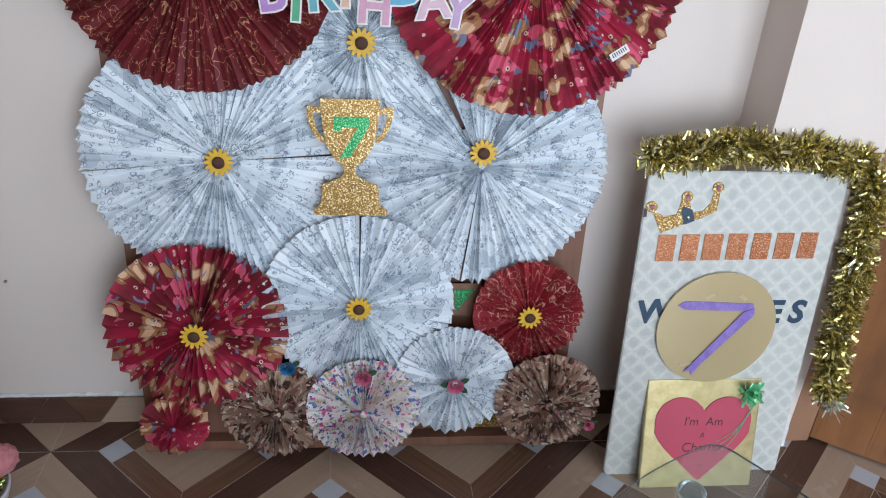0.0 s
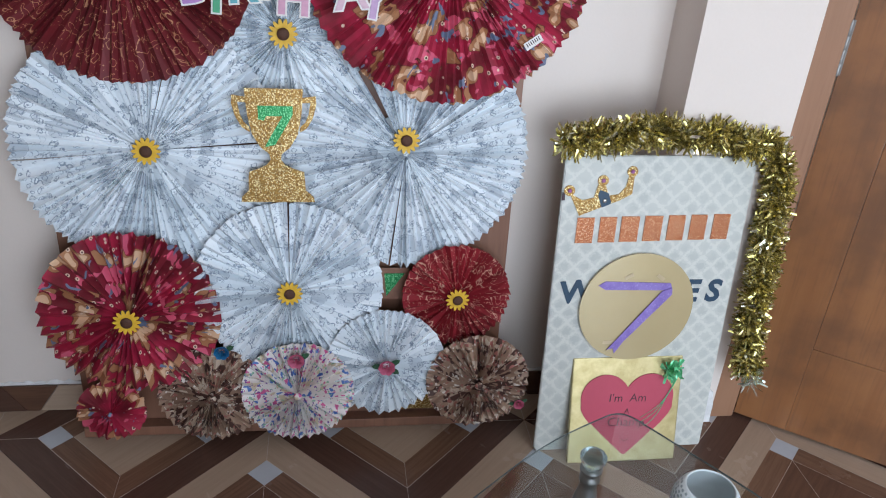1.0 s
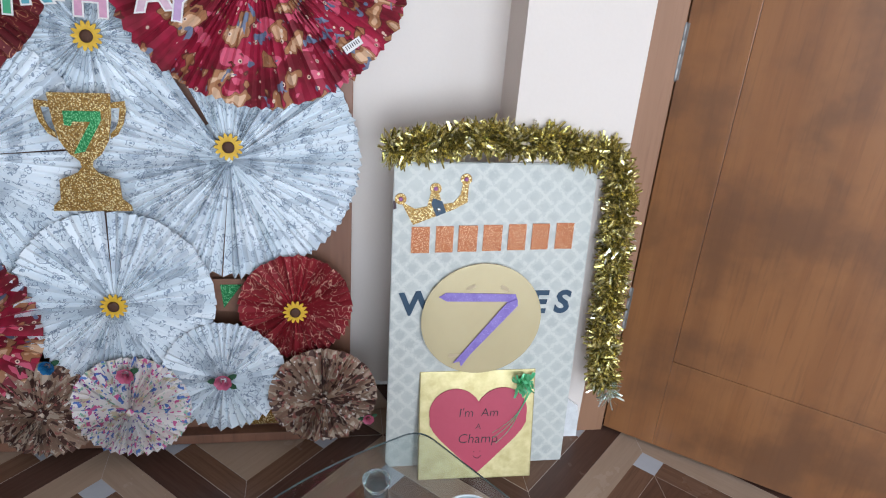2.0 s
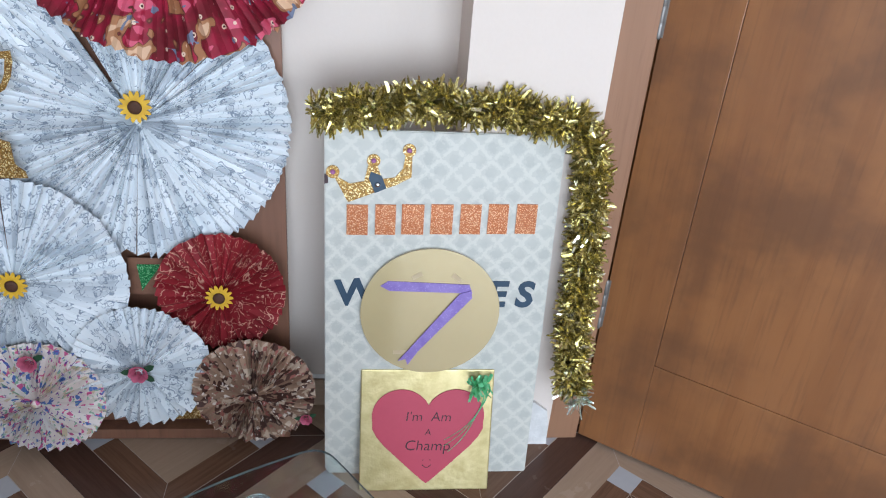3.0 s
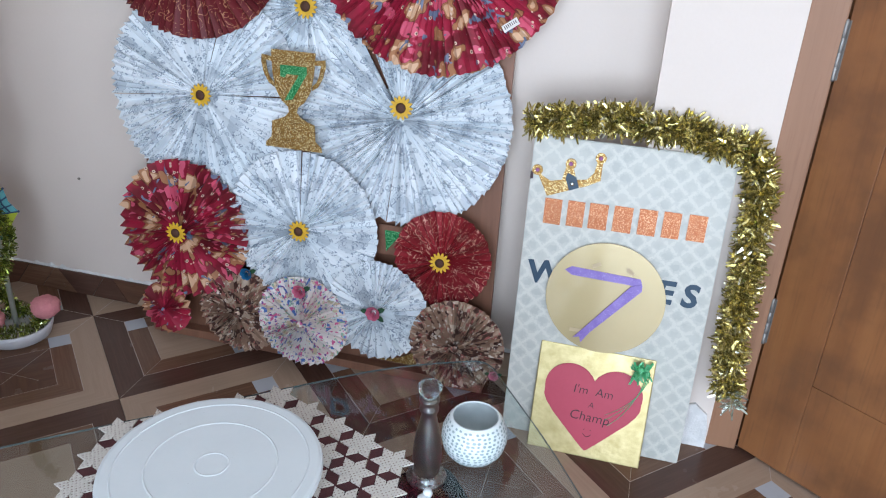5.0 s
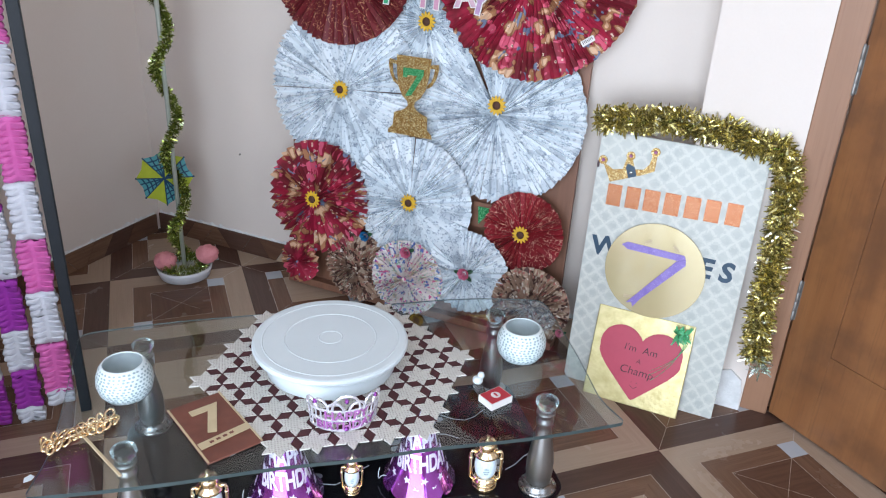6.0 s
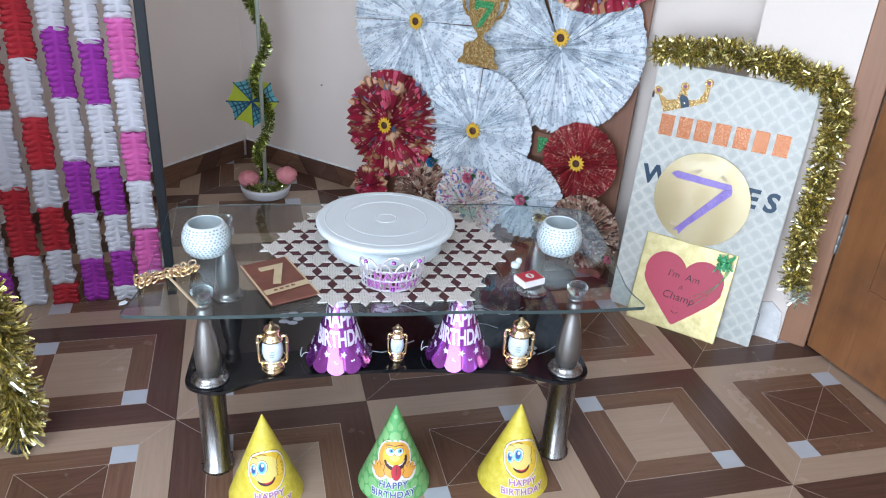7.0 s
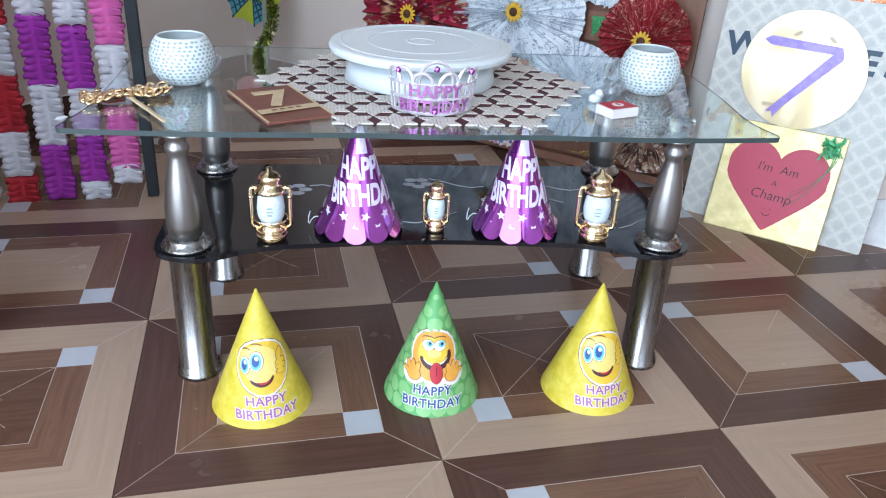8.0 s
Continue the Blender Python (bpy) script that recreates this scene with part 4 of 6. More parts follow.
def heart_card():
    b = 0.28
    ob = thing("heart_card", pose(0.4615, 0.703, 0.0, 90 - math.degrees(math.atan(b))), "gold-wrapped square board with a red heart, leaning", "sign")
    w, h = 0.237, 0.238
    part("board", moved(box((w, 0.012, h), (0, 0.006, 0), 0.0022), pose(0, 0, 0, -90)), GOLD_WRAP, ob)
    right = [(0.0, 0.171), (0.006, 0.181)]
    right += [(0.0485 + 0.0525 * math.cos(t), 0.149 + 0.052 * math.sin(t)) for t in [math.radians(140 - 9.5 * i) for i in range(17)]]
    right += [(0.1, 0.125), (0.092, 0.109), (0.077, 0.09), (0.056, 0.069), (0.03, 0.043), (0.006, 0.02)]
    out = [(x + 0.003, y) for x, y in right] + [(0.003, 0.016)] + [(0.003 - x, y) for x, y in reversed(right[1:])]
    heart = part("heart", plate(out, 0.0016), HEART_RED, ob, "rose-red card heart with handwriting", m=pose(0, 0, 0.0006))
    for body, y, size in (("I'm  Am", 0.148, 0.026), ("A", 0.118, 0.018), ("Champ", 0.091, 0.029)):
        part("writing", lettering(body, size, 0.0005, shear=0.1, bold=-0.0002), INK, heart, "dark handwriting", m=pose(0.003, y, 0.002, 0, 0, -1))
    smile = [(-0.0085 + 0.003 + 0.017 * i / 8, 0.054 - 0.006 * math.sin(math.pi * i / 8), 0.0022) for i in range(9)]
    part("smile_line", tube(smile, 0.0006, 6), INK, heart)
    for x in (-0.004, 0.009):
        part("dot", lathe([(0.001, 0), (0.0008, 0.0008)], 8), INK, heart, m=pose(x, 0.063, 0.0018))
    rng = random.Random(9)
    bow = part("ribbon_bow", strips_mesh("ribbon_bow", tinsel([(0.078, 0.213, 0.012), (0.106, 0.217, 0.012)], 0.012, 70, 0.026, 0.0065, rng), RIBBON_GREEN), None, ob, "curled green foil ribbon bow")
    for k in range(3):
        pts = [(0.101 + 0.004 * k - (0.0005 + 0.00022 * k) * i * i, 0.207 - 0.0115 * i, 0.006 + 0.003 * math.sin(i * 0.9 + k)) for i in range(12 - k)]
        bm = bmesh.new()
        edge = [[bm.verts.new((x - 0.0008, y, z)), bm.verts.new((x + 0.0008, y + 0.0006, z + 0.0012))] for x, y, z in pts]
        for a, b in zip(edge, edge[1:]):
            bm.faces.new((a[0], a[1], b[1], b[0]))
        part("ribbon_tail", bm, RIBBON_GREEN, bow)


heart_card()


# ---- tinsel column, flower pot and garland frame at the other side ----
def tinsel_column():
    rng = random.Random(17)
    ob = thing("tinsel_column", pose(-0.462, -0.512, 0), "thick gold tinsel hanging down to a dark foot", "garland")
    path = [(0, 0, 0.03), (0.012, 0.01, 0.1), (0.0, 0.0, 0.18), (0.012, 0.01, 0.27), (-0.01, -0.01, 0.345), (-0.06, -0.06, 0.37), (-0.14, -0.15, 0.375)]
    part("foil_fringe", strips_mesh("foil_fringe", tinsel(path, 0.035, 4200, 0.048, 0.005, rng), TINSEL_GOLD), None, ob)
    part("rod", tube(path, 0.005), BLACK_METAL, ob, smooth=True)
    part("foot", lathe([(0.024, 0), (0.025, 0.012), (0.016, 0.022), (0.008, 0.03)], 24), BLACK_METAL, ob, smooth=True)


tinsel_column()


def flower_pot():
    rng = random.Random(27)
    ob = thing("decorated_pot", pose(-0.955, 0.705, 0), "shallow white pot holding a tinsel-wound pole", "pot")
    part("dish", lathe([(0.055, 0), (0.075, 0.008), (0.083, 0.03), (0.085, 0.042), (0.08, 0.042), (0.076, 0.03), (0.02, 0.026)], 40), POT, ob, smooth=True)
    part("pole", lathe([(0.0065, 0), (0.0065, 1.25)], 12), POLE_PLASTIC, ob, "translucent plastic pole", m=pose(0, 0, 0.02), smooth=True)
    helix = [(0.024 * math.cos(25.0 * z + 1.5), 0.024 * math.sin(25.0 * z + 1.5), 0.05 + z) for z in [i * 0.02 for i in range(60)]]
    part("wound_tinsel", strips_mesh("wound_tinsel", tinsel(helix, 0.012, 5600, 0.019, 0.0034, rng), TINSEL_GREEN), None, ob, "green-gold tinsel wound round the pole")
    ring = [(0.058 * math.cos(t * 0.4), 0.058 * math.sin(t * 0.4), 0.045) for t in range(17)]
    part("bed_tinsel", strips_mesh("bed_tinsel", tinsel(ring, 0.014, 900, 0.02, 0.003, rng), TINSEL_GREEN), None, ob, "green-gold tinsel lying in the dish")
    for x, y, z, r in ((-0.038, -0.04, 0.062, 0.033), (0.058, 0.042, 0.075, 0.034)):
        bm = bmesh.new()
        bmesh.ops.create_icosphere(bm, subdivisions=4, radius=r)
        for v in bm.verts:
            v.co *= 1 + 0.2 * noise.noise(v.co * 210) + 0.07 * noise.noise(v.co * 60)
            v.co.z *= 0.82
        part("pompom", bm, POMPOM, ob, "fluffy pink pompom", m=pose(x, y, z), smooth=True)


flower_pot()


def paper_umbrella():
    """A small foam parasol with lime and netted blue gores, seen from its outside."""
    ob = thing("toy_umbrella", pose(-1.004, 0.712, 0.318, 76, 0, 40), "small lime and blue foam umbrella on the pole", "umbrella")
    n, r = 8, 0.084
    for k in range(n):
        t0, t1 = 2 * math.pi * k / n, 2 * math.pi * (k + 1) / n
        p0, p1 = Vector((r * math.cos(t0), r * math.sin(t0), -0.018)), Vector((r * math.cos(t1), r * math.sin(t1), -0.018))
        mid = (p0 + p1) * 0.46
        mid.z = -0.018
        tip = Vector((0, 0, 0.008))
        bm = bmesh.new()
        top = [bm.verts.new(v) for v in (tip, p0, mid, p1)]
        low = [bm.verts.new(v - Vector((0, 0, 0.002))) for v in (tip, p0, mid, p1)]
        bm.faces.new(top)
        bm.faces.new(low[::-1])
        for i in range(4):
            bm.faces.new((top[i], low[i], low[(i + 1) % 4], top[(i + 1) % 4]))
        gore = part("gore", bm, FOAM_LIME if k % 2 else FOAM_TEAL, ob, "lime foam gore" if k % 2 else "netted teal foam gore")
        if k % 2 == 0:
            for i in range(1, 5):
                a, b = tip.lerp(p0, i / 5), tip.lerp(p1, i / 5)
                part("net_line", tube([a + Vector((0, 0, 0.001)), tip.lerp(mid, i / 5) + Vector((0, 0, 0.001)), b + Vector((0, 0, 0.001))], 0.0022, 5), FOAM_BLUE, gore)
            for q in (0.33, 0.67):
                part("net_line", tube([tip + Vector((0, 0, 0.001)), (p0.lerp(mid, q * 2) if q < 0.5 else mid.lerp(p1, q * 2 - 1)) + Vector((0, 0, 0.001))], 0.002, 5), FOAM_BLUE, gore)
        part("rib", tube([tip + Vector((0, 0, 0.001)), p0 + Vector((0, 0, 0.001))], 0.0018, 6), FOAM_BLUE, ob, "dark blue rib")
        bm = bmesh.new()
        bmesh.ops.create_icosphere(bm, subdivisions=1, radius=0.0035)
        part("rib_tip", bm, FOAM_BLUE, ob, m=Matrix.Translation(p0))
    part("stick", tube([(0, 0, 0.0), (0, 0, -0.06)], 0.0015, 6), STICK_WOOD, ob)


paper_umbrella()

STAND = pose(-0.69, 0.06, 0, 0, 0, math.degrees(math.atan2(-0.28, -0.27)))


def garland_frame():
    ob = thing("garland_frame", STAND, "black metal frame hung with tissue paper garlands", "frame")
    part("post", box((0.023, 0.022, 1.62), (-0.004, 0, 0), 0.002), BLACK_METAL, ob)
    part("post", box((0.03, 0.026, 1.62), (0.86, 0, 0), 0.002), BLACK_METAL, ob)
    part("rail", box((0.836, 0.024, 0.03), (0.427, 0, 1.588), 0.002), BLACK_METAL, ob)


garland_frame()


def tissue_garland(u, cuts, inks, width, seed, label, foot):
    """A hanging garland of gathered tissue: rows of drooping frills, changing colour at the cuts."""
    rng = random.Random(seed)
    ob = thing("tissue_garland", STAND @ pose(u, 0.0, 0), label, "garland", "tissue garlands on the frame")
    levels = [1.585] + list(cuts) + [foot]
    for k, (z1, z0) in enumerate(zip(levels, levels[1:])):
        bm = bmesh.new()
        z = z1 - 0.001
        spine = [bm.verts.new((0, side * 0.003, z)) for side in (-1, 1)]
        while z > z0 + 0.004:
            drop = rng.uniform(0.0125, 0.0155)
            foot_pair = [bm.verts.new((0, side * 0.003, z - drop)) for side in (-1, 1)]
            for s in (-1, 1):
                w = width / 2 * rng.uniform(0.86, 1.1)
                rows = [spine]
                for fx, fz, fy in ((0.3, 0.001, 0.014), (0.68, 0.0, 0.016), (0.9, -0.0025, 0.014), (1.0, -0.0075, 0.009), (0.93, -0.0125, 0.011), (0.45, -0.0135, 0.011)):
                    rows.append([bm.verts.new((s * w * fx, side * fy * rng.uniform(0.8, 1.2), z + fz + rng.uniform(-0.001, 0.001))) for side in (-1, 1)])
                rows.append(foot_pair)
                for a, b in zip(rows, rows[1:]):
                    bm.faces.new((a[0], b[0], b[1], a[1]))
                bm.faces.new([r[0] for r in rows])
                bm.faces.new([r[1] for r in rows][::-1])
            spine, z = foot_pair, z - drop
        part("tissue_segment", bm, inks[k % 2], ob, smooth=True)
    stitches = bmesh.new()
    for k in range(int((1.57 - foot) / 0.021)):
        box((0.0022, 0.0016, 0.007), (rng.uniform(-0.001, 0.001), -0.0165, foot + 0.01 + 0.021 * k), 0, stitches)
    part("stitching", stitches, DOT_GREY, ob, "grey thread stitches down the middle")
    part("thread", tube([(0, 0, 1.588), (0, 0, foot + 0.005)], 0.0012, 5), TISSUE_WHITE, ob)
    return ob


PU, PK, RD = (TISSUE_PURPLE, TISSUE_WHITE), (TISSUE_PINK, TISSUE_WHITE), (TISSUE_RED, TISSUE_WHITE)
tissue_garland(0.043, (1.3, 1.15, 1.0, 0.865, 0.721, 0.581, 0.453, 0.328, 0.195, 0.075), PK[::-1], 0.06, 1, "pink and white gathered tissue paper garland", 0.028)
tissue_garland(0.11, (1.28, 1.12, 0.97, 0.82, 0.671, 0.524, 0.364, 0.241, 0.139, 0.04), PU[::-1], 0.056, 2, "purple and white gathered tissue paper garland", 0.004)
tissue_garland(0.18, (1.33, 1.17, 1.01, 0.855, 0.699, 0.541, 0.389, 0.25, 0.124), PU[::-1], 0.058, 3, "purple and white gathered tissue paper garland", 0.004)
tissue_garland(0.253, (1.2, 1.06, 0.92, 0.775, 0.631, 0.495, 0.367, 0.269, 0.153, 0.055), RD, 0.06, 4, "red and white gathered tissue paper garland", 0.004)
tissue_garland(0.328, (1.25, 1.07, 0.88, 0.7, 0.51, 0.324, 0.143), RD, 0.062, 5, "red and white gathered tissue paper garland", 0.004)
tissue_garland(0.4, (1.2, 1.04, 0.88, 0.72, 0.56, 0.4, 0.24, 0.1), PU, 0.056, 6, "purple and white gathered tissue paper garland", 0.004)
tissue_garland(0.475, (1.2, 1.04, 0.88, 0.72, 0.56, 0.4, 0.24, 0.1), PK, 0.056, 7, "pink and white gathered tissue paper garland", 0.004)


# ---- glass table ----
T_YAW = math.degrees(math.atan2(0.627, 0.779))
TABLE = pose(0.0525, 0.0, 0, 0, 0, T_YAW)
GLASS_TOP, SHELF_TOP = 0.398, 0.205


def rounded(corners, radius, n=6):
    """An outline with its corners rounded off."""
    out = []
    for k, c in enumerate(corners):
        a, b = Vector(corners[k - 1]), Vector(corners[(k + 1) % len(corners)])
        c = Vector(c)
        r = radius[k] if isinstance(radius, (list, tuple)) else radius
        p, q = c + (a - c).normalized() * r, c + (b - c).normalized() * r
        for i in range(n + 1):
            t = i / n
            out.append(tuple(p * (1 - t) ** 2 + c * 2 * t * (1 - t) + q * t * t))
    return out


def glass_table():
    ob = thing("glass_table", TABLE, "low clear glass table with steel legs and black glass shelf", "table")
    outline = rounded([(-0.452, -0.238), (-0.3, -0.246), (-0.1, -0.24), (0.0, -0.246), (0.1, -0.24), (0.28, -0.248), (0.436, -0.238), (0.42, -0.176), (0.436, -0.04), (0.446, 0.17), (0.3, 0.205), (-0.3, 0.205), (-0.448, 0.187), (-0.436, -0.05), (-0.436, -0.158)], [0.012, 0.08, 0.05, 0.05, 0.05, 0.08, 0.012, 0.03, 0.06, 0.03, 0.08, 0.08, 0.03, 0.06, 0.03])
    bm = plate(outline, 0.0065, z=GLASS_TOP - 0.0065)
    for f in bm.faces:
        if abs(f.normal.z) < 0.5 and len(f.verts) == 4:
            f.material_index = 1
    top = part("tabletop", bm, [CLEAR, EDGE_GLASS], ob, "clear glass top with green-grey edges")
    top.visible_shadow = False
    shelf = rounded([(-0.4, -0.179), (-0.335, -0.204), (-0.25, -0.158), (0.0, -0.138), (0.25, -0.158), (0.335, -0.204), (0.4, -0.179), (0.4, 0.17), (-0.4, 0.17)], [0.03, 0.03, 0.05, 0.1, 0.05, 0.03, 0.03, 0.04, 0.04])
    sh = part("shelf", plate([(x * 0.95, y * 0.97) for x, y in shelf], 0.007, z=SHELF_TOP - 0.007), BLACK_GLASS, ob, "black glass shelf with pale flower print")
    rng = random.Random(31)
    for k, (x, y) in enumerate(((-0.2, 0.05), (0.0, 0.08), (0.19, 0.07), (-0.06, -0.06), (0.27, -0.08), (0.12, 0.0))):
        bm = bmesh.new()
        for j in range(5):
            t = 2 * math.pi * j / 5 + k
            plate(circle(0.011, 10, (x + 0.016 * math.cos(t), y + 0.016 * math.sin(t)), 0.7, t), 0.0003, bm, SHELF_TOP + 0.0001)
        part("flower_print", bm, TILE_WHITE, sh)
        pts = [(x + 0.022 * i, y + 0.02 * math.sin(i * 0.9 + k), SHELF_TOP + 0.0004) for i in range(1, 6)]
        part("stem_print", tube(pts, 0.0008, 4), TILE_WHITE, sh)
    for x in (-0.335, 0.335):
        for y in (-0.151, 0.1435):
            leg = part("leg", lathe([(0.031, 0), (0.031, 0.006), (0.028, 0.008), (0.028, 0.016), (0.0255, 0.018), (0.0255, 0.19), (0.0265, 0.192), (0.0265, SHELF_TOP - 0.0075)], 32), STEEL, ob, m=pose(x, y, 0), smooth=True)
            part("collar", lathe([(0.0325, 0), (0.034, 0.003), (0.0325, 0.006), (0.0265, 0.0085), (0.0265, 0.013), (0.022, 0.016)], 32), STEEL, leg, "polished collar", m=pose(0, 0, SHELF_TOP), smooth=True)
            part("baluster", lathe([(0.021, 0), (0.0235, 0.02), (0.0236, 0.045), (0.0195, 0.075), (0.0145, 0.1), (0.0122, 0.112), (0.0122, 0.117), (0.0152, 0.122), (0.0155, 0.128), (0.0128, 0.132), (0.0125, 0.139), (0.0165, 0.141), (0.0165, 0.145), (0.011, 0.147)], 32), SATIN, leg, "satin turned upper leg", m=pose(0, 0, SHELF_TOP + 0.0155), smooth=True)
            z0 = SHELF_TOP + 0.0155 + 0.1472
            h = GLASS_TOP - 0.0068 - z0
            part("glass_support", lathe([(0.0115, 0), (0.0145, h * 0.25), (0.019, h * 0.6), (0.0195, h * 0.86), (0.0165, h)], 28), ACRYLIC, leg, "clear rounded support under the glass", m=pose(0, 0, z0), smooth=True)


glass_table()


def doily():
    """A six-sided crochet mat of cream six-petal stars with maroon diamonds between."""
    ob = thing("crochet_doily", TABLE @ pose(-0.002, -0.006, GLASS_TOP + 0.0004), "cream and maroon crochet star doily on the glass", "doily")
    a = 0.0183
    star, outline = bmesh.new(), []
    c = 0.0006
    for k in range(6):
        t = math.radians(60 * k + 30)
        u, v = Vector((math.cos(t - math.radians(30)), math.sin(t - math.radians(30)))), Vector((math.cos(t + math.radians(30)), math.sin(t + math.radians(30))))
        mid = (u + v) * a / 2
        outline += [tuple(mid + (p - mid) * 0.87) for p in (u * a, (u + v) * a, v * a)] + [tuple(v * a * 0.17)]
    plate(outline, 0.0026, star)
    bmesh.ops.bevel(star, geom=list(star.edges), offset=0.0005, segments=1, affect="EDGES")
    mesh = finish("crochet_star", star, CROCHET_CREAM)
    e1, e2 = Vector((3 * a, 0)), Vector((1.5 * a, 3 * a * math.sqrt(3) / 2))
    cells = [(i, j) for i in range(-4, 5) for j in range(-4, 5) if abs(i + j) <= 4]
    rng = random.Random(3)
    for i, j in cells:
        p = e1 * i + e2 * j
        part("crochet_star", mesh, None, ob, m=pose(p.x, p.y, 0.0, 0, 0, rng.uniform(-3, 3)))
    net = bmesh.new()
    for i, j in cells:
        for di, dj in ((1, 0), (0, 1), (-1, 1)):
            if (i + di, j + dj) in cells:
                p, q = e1 * i + e2 * j, e1 * (i + di) + e2 * (j + dj)
                m, d = (p + q) / 2, (q - p).normalized()
                n = Vector((-d.y, d.x))
                plate([tuple(m + s) for s in (-d * a * 0.52, -n * a * 0.88, d * a * 0.52, n * a * 0.88)], 0.0014, net)
    tagged(part("diamond_net", net, CROCHET_WINE, ob, "maroon crochet diamonds"), kind="stuff")


doily()


def turntable():
    ob = thing("cake_turntable", pose(0.04, 0.0, GLASS_TOP + 0.0034), "white plastic cake turntable with ringed top", "turntable")
    part("base", lathe([(0.108, 0), (0.111, 0.002), (0.107, 0.018), (0.1, 0.026), (0.084, 0.0285), (0.08, 0.0385)], 64), WHITE_PLASTIC, ob, smooth=True)
    prof = [(0.05, 0), (0.118, 0.0005), (0.127, 0.001), (0.132, 0.004), (0.1335, 0.009), (0.132, 0.0135), (0.128, 0.0148)]
    for r in (0.116, 0.078, 0.02):
        prof += [(r + 0.0016, 0.0148), (r, 0.0156), (r - 0.0016, 0.0148)]
    part("plate", lathe(prof + [(0.004, 0.0148)], 96), WHITE_PLASTIC, ob, m=pose(0, 0, 0.0386), smooth=False)


turntable()


def candle_bowl(m, label):
    """A round bowl with an open top, ringed all over with small grey dimples."""
    ob = thing("candle_bowl", m, label, "bowl", "dotted bowls on the table")
    outer = [(0.026, 0), (0.0335, 0.0045), (0.041, 0.0155), (0.0442, 0.029), (0.0433, 0.042), (0.0382, 0.055), (0.0325, 0.063)]
    part("shell", lathe(outer + [(0.0305, 0.064), (0.03, 0.062), (0.0355, 0.054), (0.0402, 0.042), (0.0411, 0.029), (0.038, 0.0165), (0.019, 0.0075)], 48), CERAMIC, ob, smooth=True)
    part("lining", lathe([(0.018, 0), (0.0372, 0.0095), (0.0402, 0.022), (0.0393, 0.0345), (0.0346, 0.0465), (0.0296, 0.0535)], 40, closed=False), CERAMIC_IN, ob, "grey inside", m=pose(0, 0, 0.0085), smooth=True)
    bm = bmesh.new()
    dots = random.Random(41)
    rows = 12
    for i in range(rows):
        z = 0.006 + 0.053 * i / (rows - 1)
        k = max(j for j in range(len(outer) - 1) if outer[j][1] <= z)
        f = (z - outer[k][1]) / (outer[k + 1][1] - outer[k][1])
        r = outer[k][0] + f * (outer[k + 1][0] - outer[k][0])
        slope = Vector((outer[k + 1][1] - outer[k][1], 0, -(outer[k + 1][0] - outer[k][0]))).normalized()
        n = int(2 * math.pi * r / 0.0072)
        for j in range(n):
            t = 2 * math.pi * (j + 0.5 * (i % 2)) / n
            rad, tan = Vector((math.cos(t), math.sin(t), 0)), Vector((-math.sin(t), math.cos(t), 0))
            nor = rad * slope.x + Vector((0, 0, slope.z))
            up = nor.cross(tan)
            p = rad * r + Vector((0, 0, z)) + nor * 0.0004
            a, b = dots.uniform(0.0019, 0.0031), dots.uniform(0.0015, 0.0022)
            p += tan * dots.uniform(-0.0011, 0.0011) + up * dots.uniform(-0.0008, 0.0008)
            bm.faces.new([bm.verts.new(p + tan * a * math.cos(q * math.pi / 3) + up * b * math.sin(q * math.pi / 3)) for q in range(6)])
    part("dots", bm, DOT_GREY, ob, "small grey dots")
    return ob


bowl = candle_bowl(pose(-0.2, -0.232, GLASS_TOP), "white round candle bowl covered in grey dots")
copy_thing(bowl, pose(0.324, 0.185, GLASS_TOP, 0, 0, 40))


def tiara():
    ob = thing("party_tiara", pose(0.132, -0.112, GLASS_TOP + 0.0035, 0, 0, T_YAW) @ Matrix.Diagonal((1.12, 1.0, 1.2, 1)), "silver plastic tiara with purple birthday lettering", "tiara")
    r, arc = 0.047, 2.6
    def curve(x, z, out=0.0):
        t = -math.pi / 2 + x / r
        k = r + out + z * 0.12
        return Vector((k * math.cos(t), k * math.sin(t), z))
    for z in (0.003, 0.019, 0.034):
        part("band", tube([curve(-0.06 + 0.004 * i, z) for i in range(31)], 0.0019, 6), SILVER_PLASTIC, ob)
    for i in range(16):
        x = -0.06 + 0.008 * i
        part("upright", tube([curve(x, 0.003), curve(x + 0.002, 0.034)], 0.0013, 5), SILVER_PLASTIC, ob)
    for x, h in ((-0.05, 0.014), (-0.034, 0.017), (-0.014, 0.013), (0.0, 0.025), (0.014, 0.013), (0.034, 0.017), (0.05, 0.014)):
        part("arch", tube([curve(x + (0.018 if x == 0 else 0.0105) * math.cos(t), 0.034 + h * math.sin(t)) for t in [math.pi * i / 10 for i in range(11)]], 0.002, 6), SILVER_PLASTIC, ob)
    for x, z in ((0, 0.052), (-0.04, 0.047), (0.04, 0.047), (0, 0.006)):
        p = curve(x, z, 0.002)
        bm = bmesh.new()
        bmesh.ops.create_icosphere(bm, subdivisions=1, radius=0.0038)
        part("gem", bm, PURPLE_FOIL, ob, "faceted purple gem", m=Matrix.Translation(p))
    for body, z, size in (("HAPPY", 0.027, 0.019), ("BIRTHDAY", 0.0105, 0.0175)):
        bm = lettering(body, size, 0.0014, bold=0.0004)
        for v in bm.verts:
            v.co = curve(v.co.x, z + v.co.y, 0.0016 + v.co.z)
        part("lettering", bm, TIARA_LILAC, ob, "purple foil letters")


tiara()


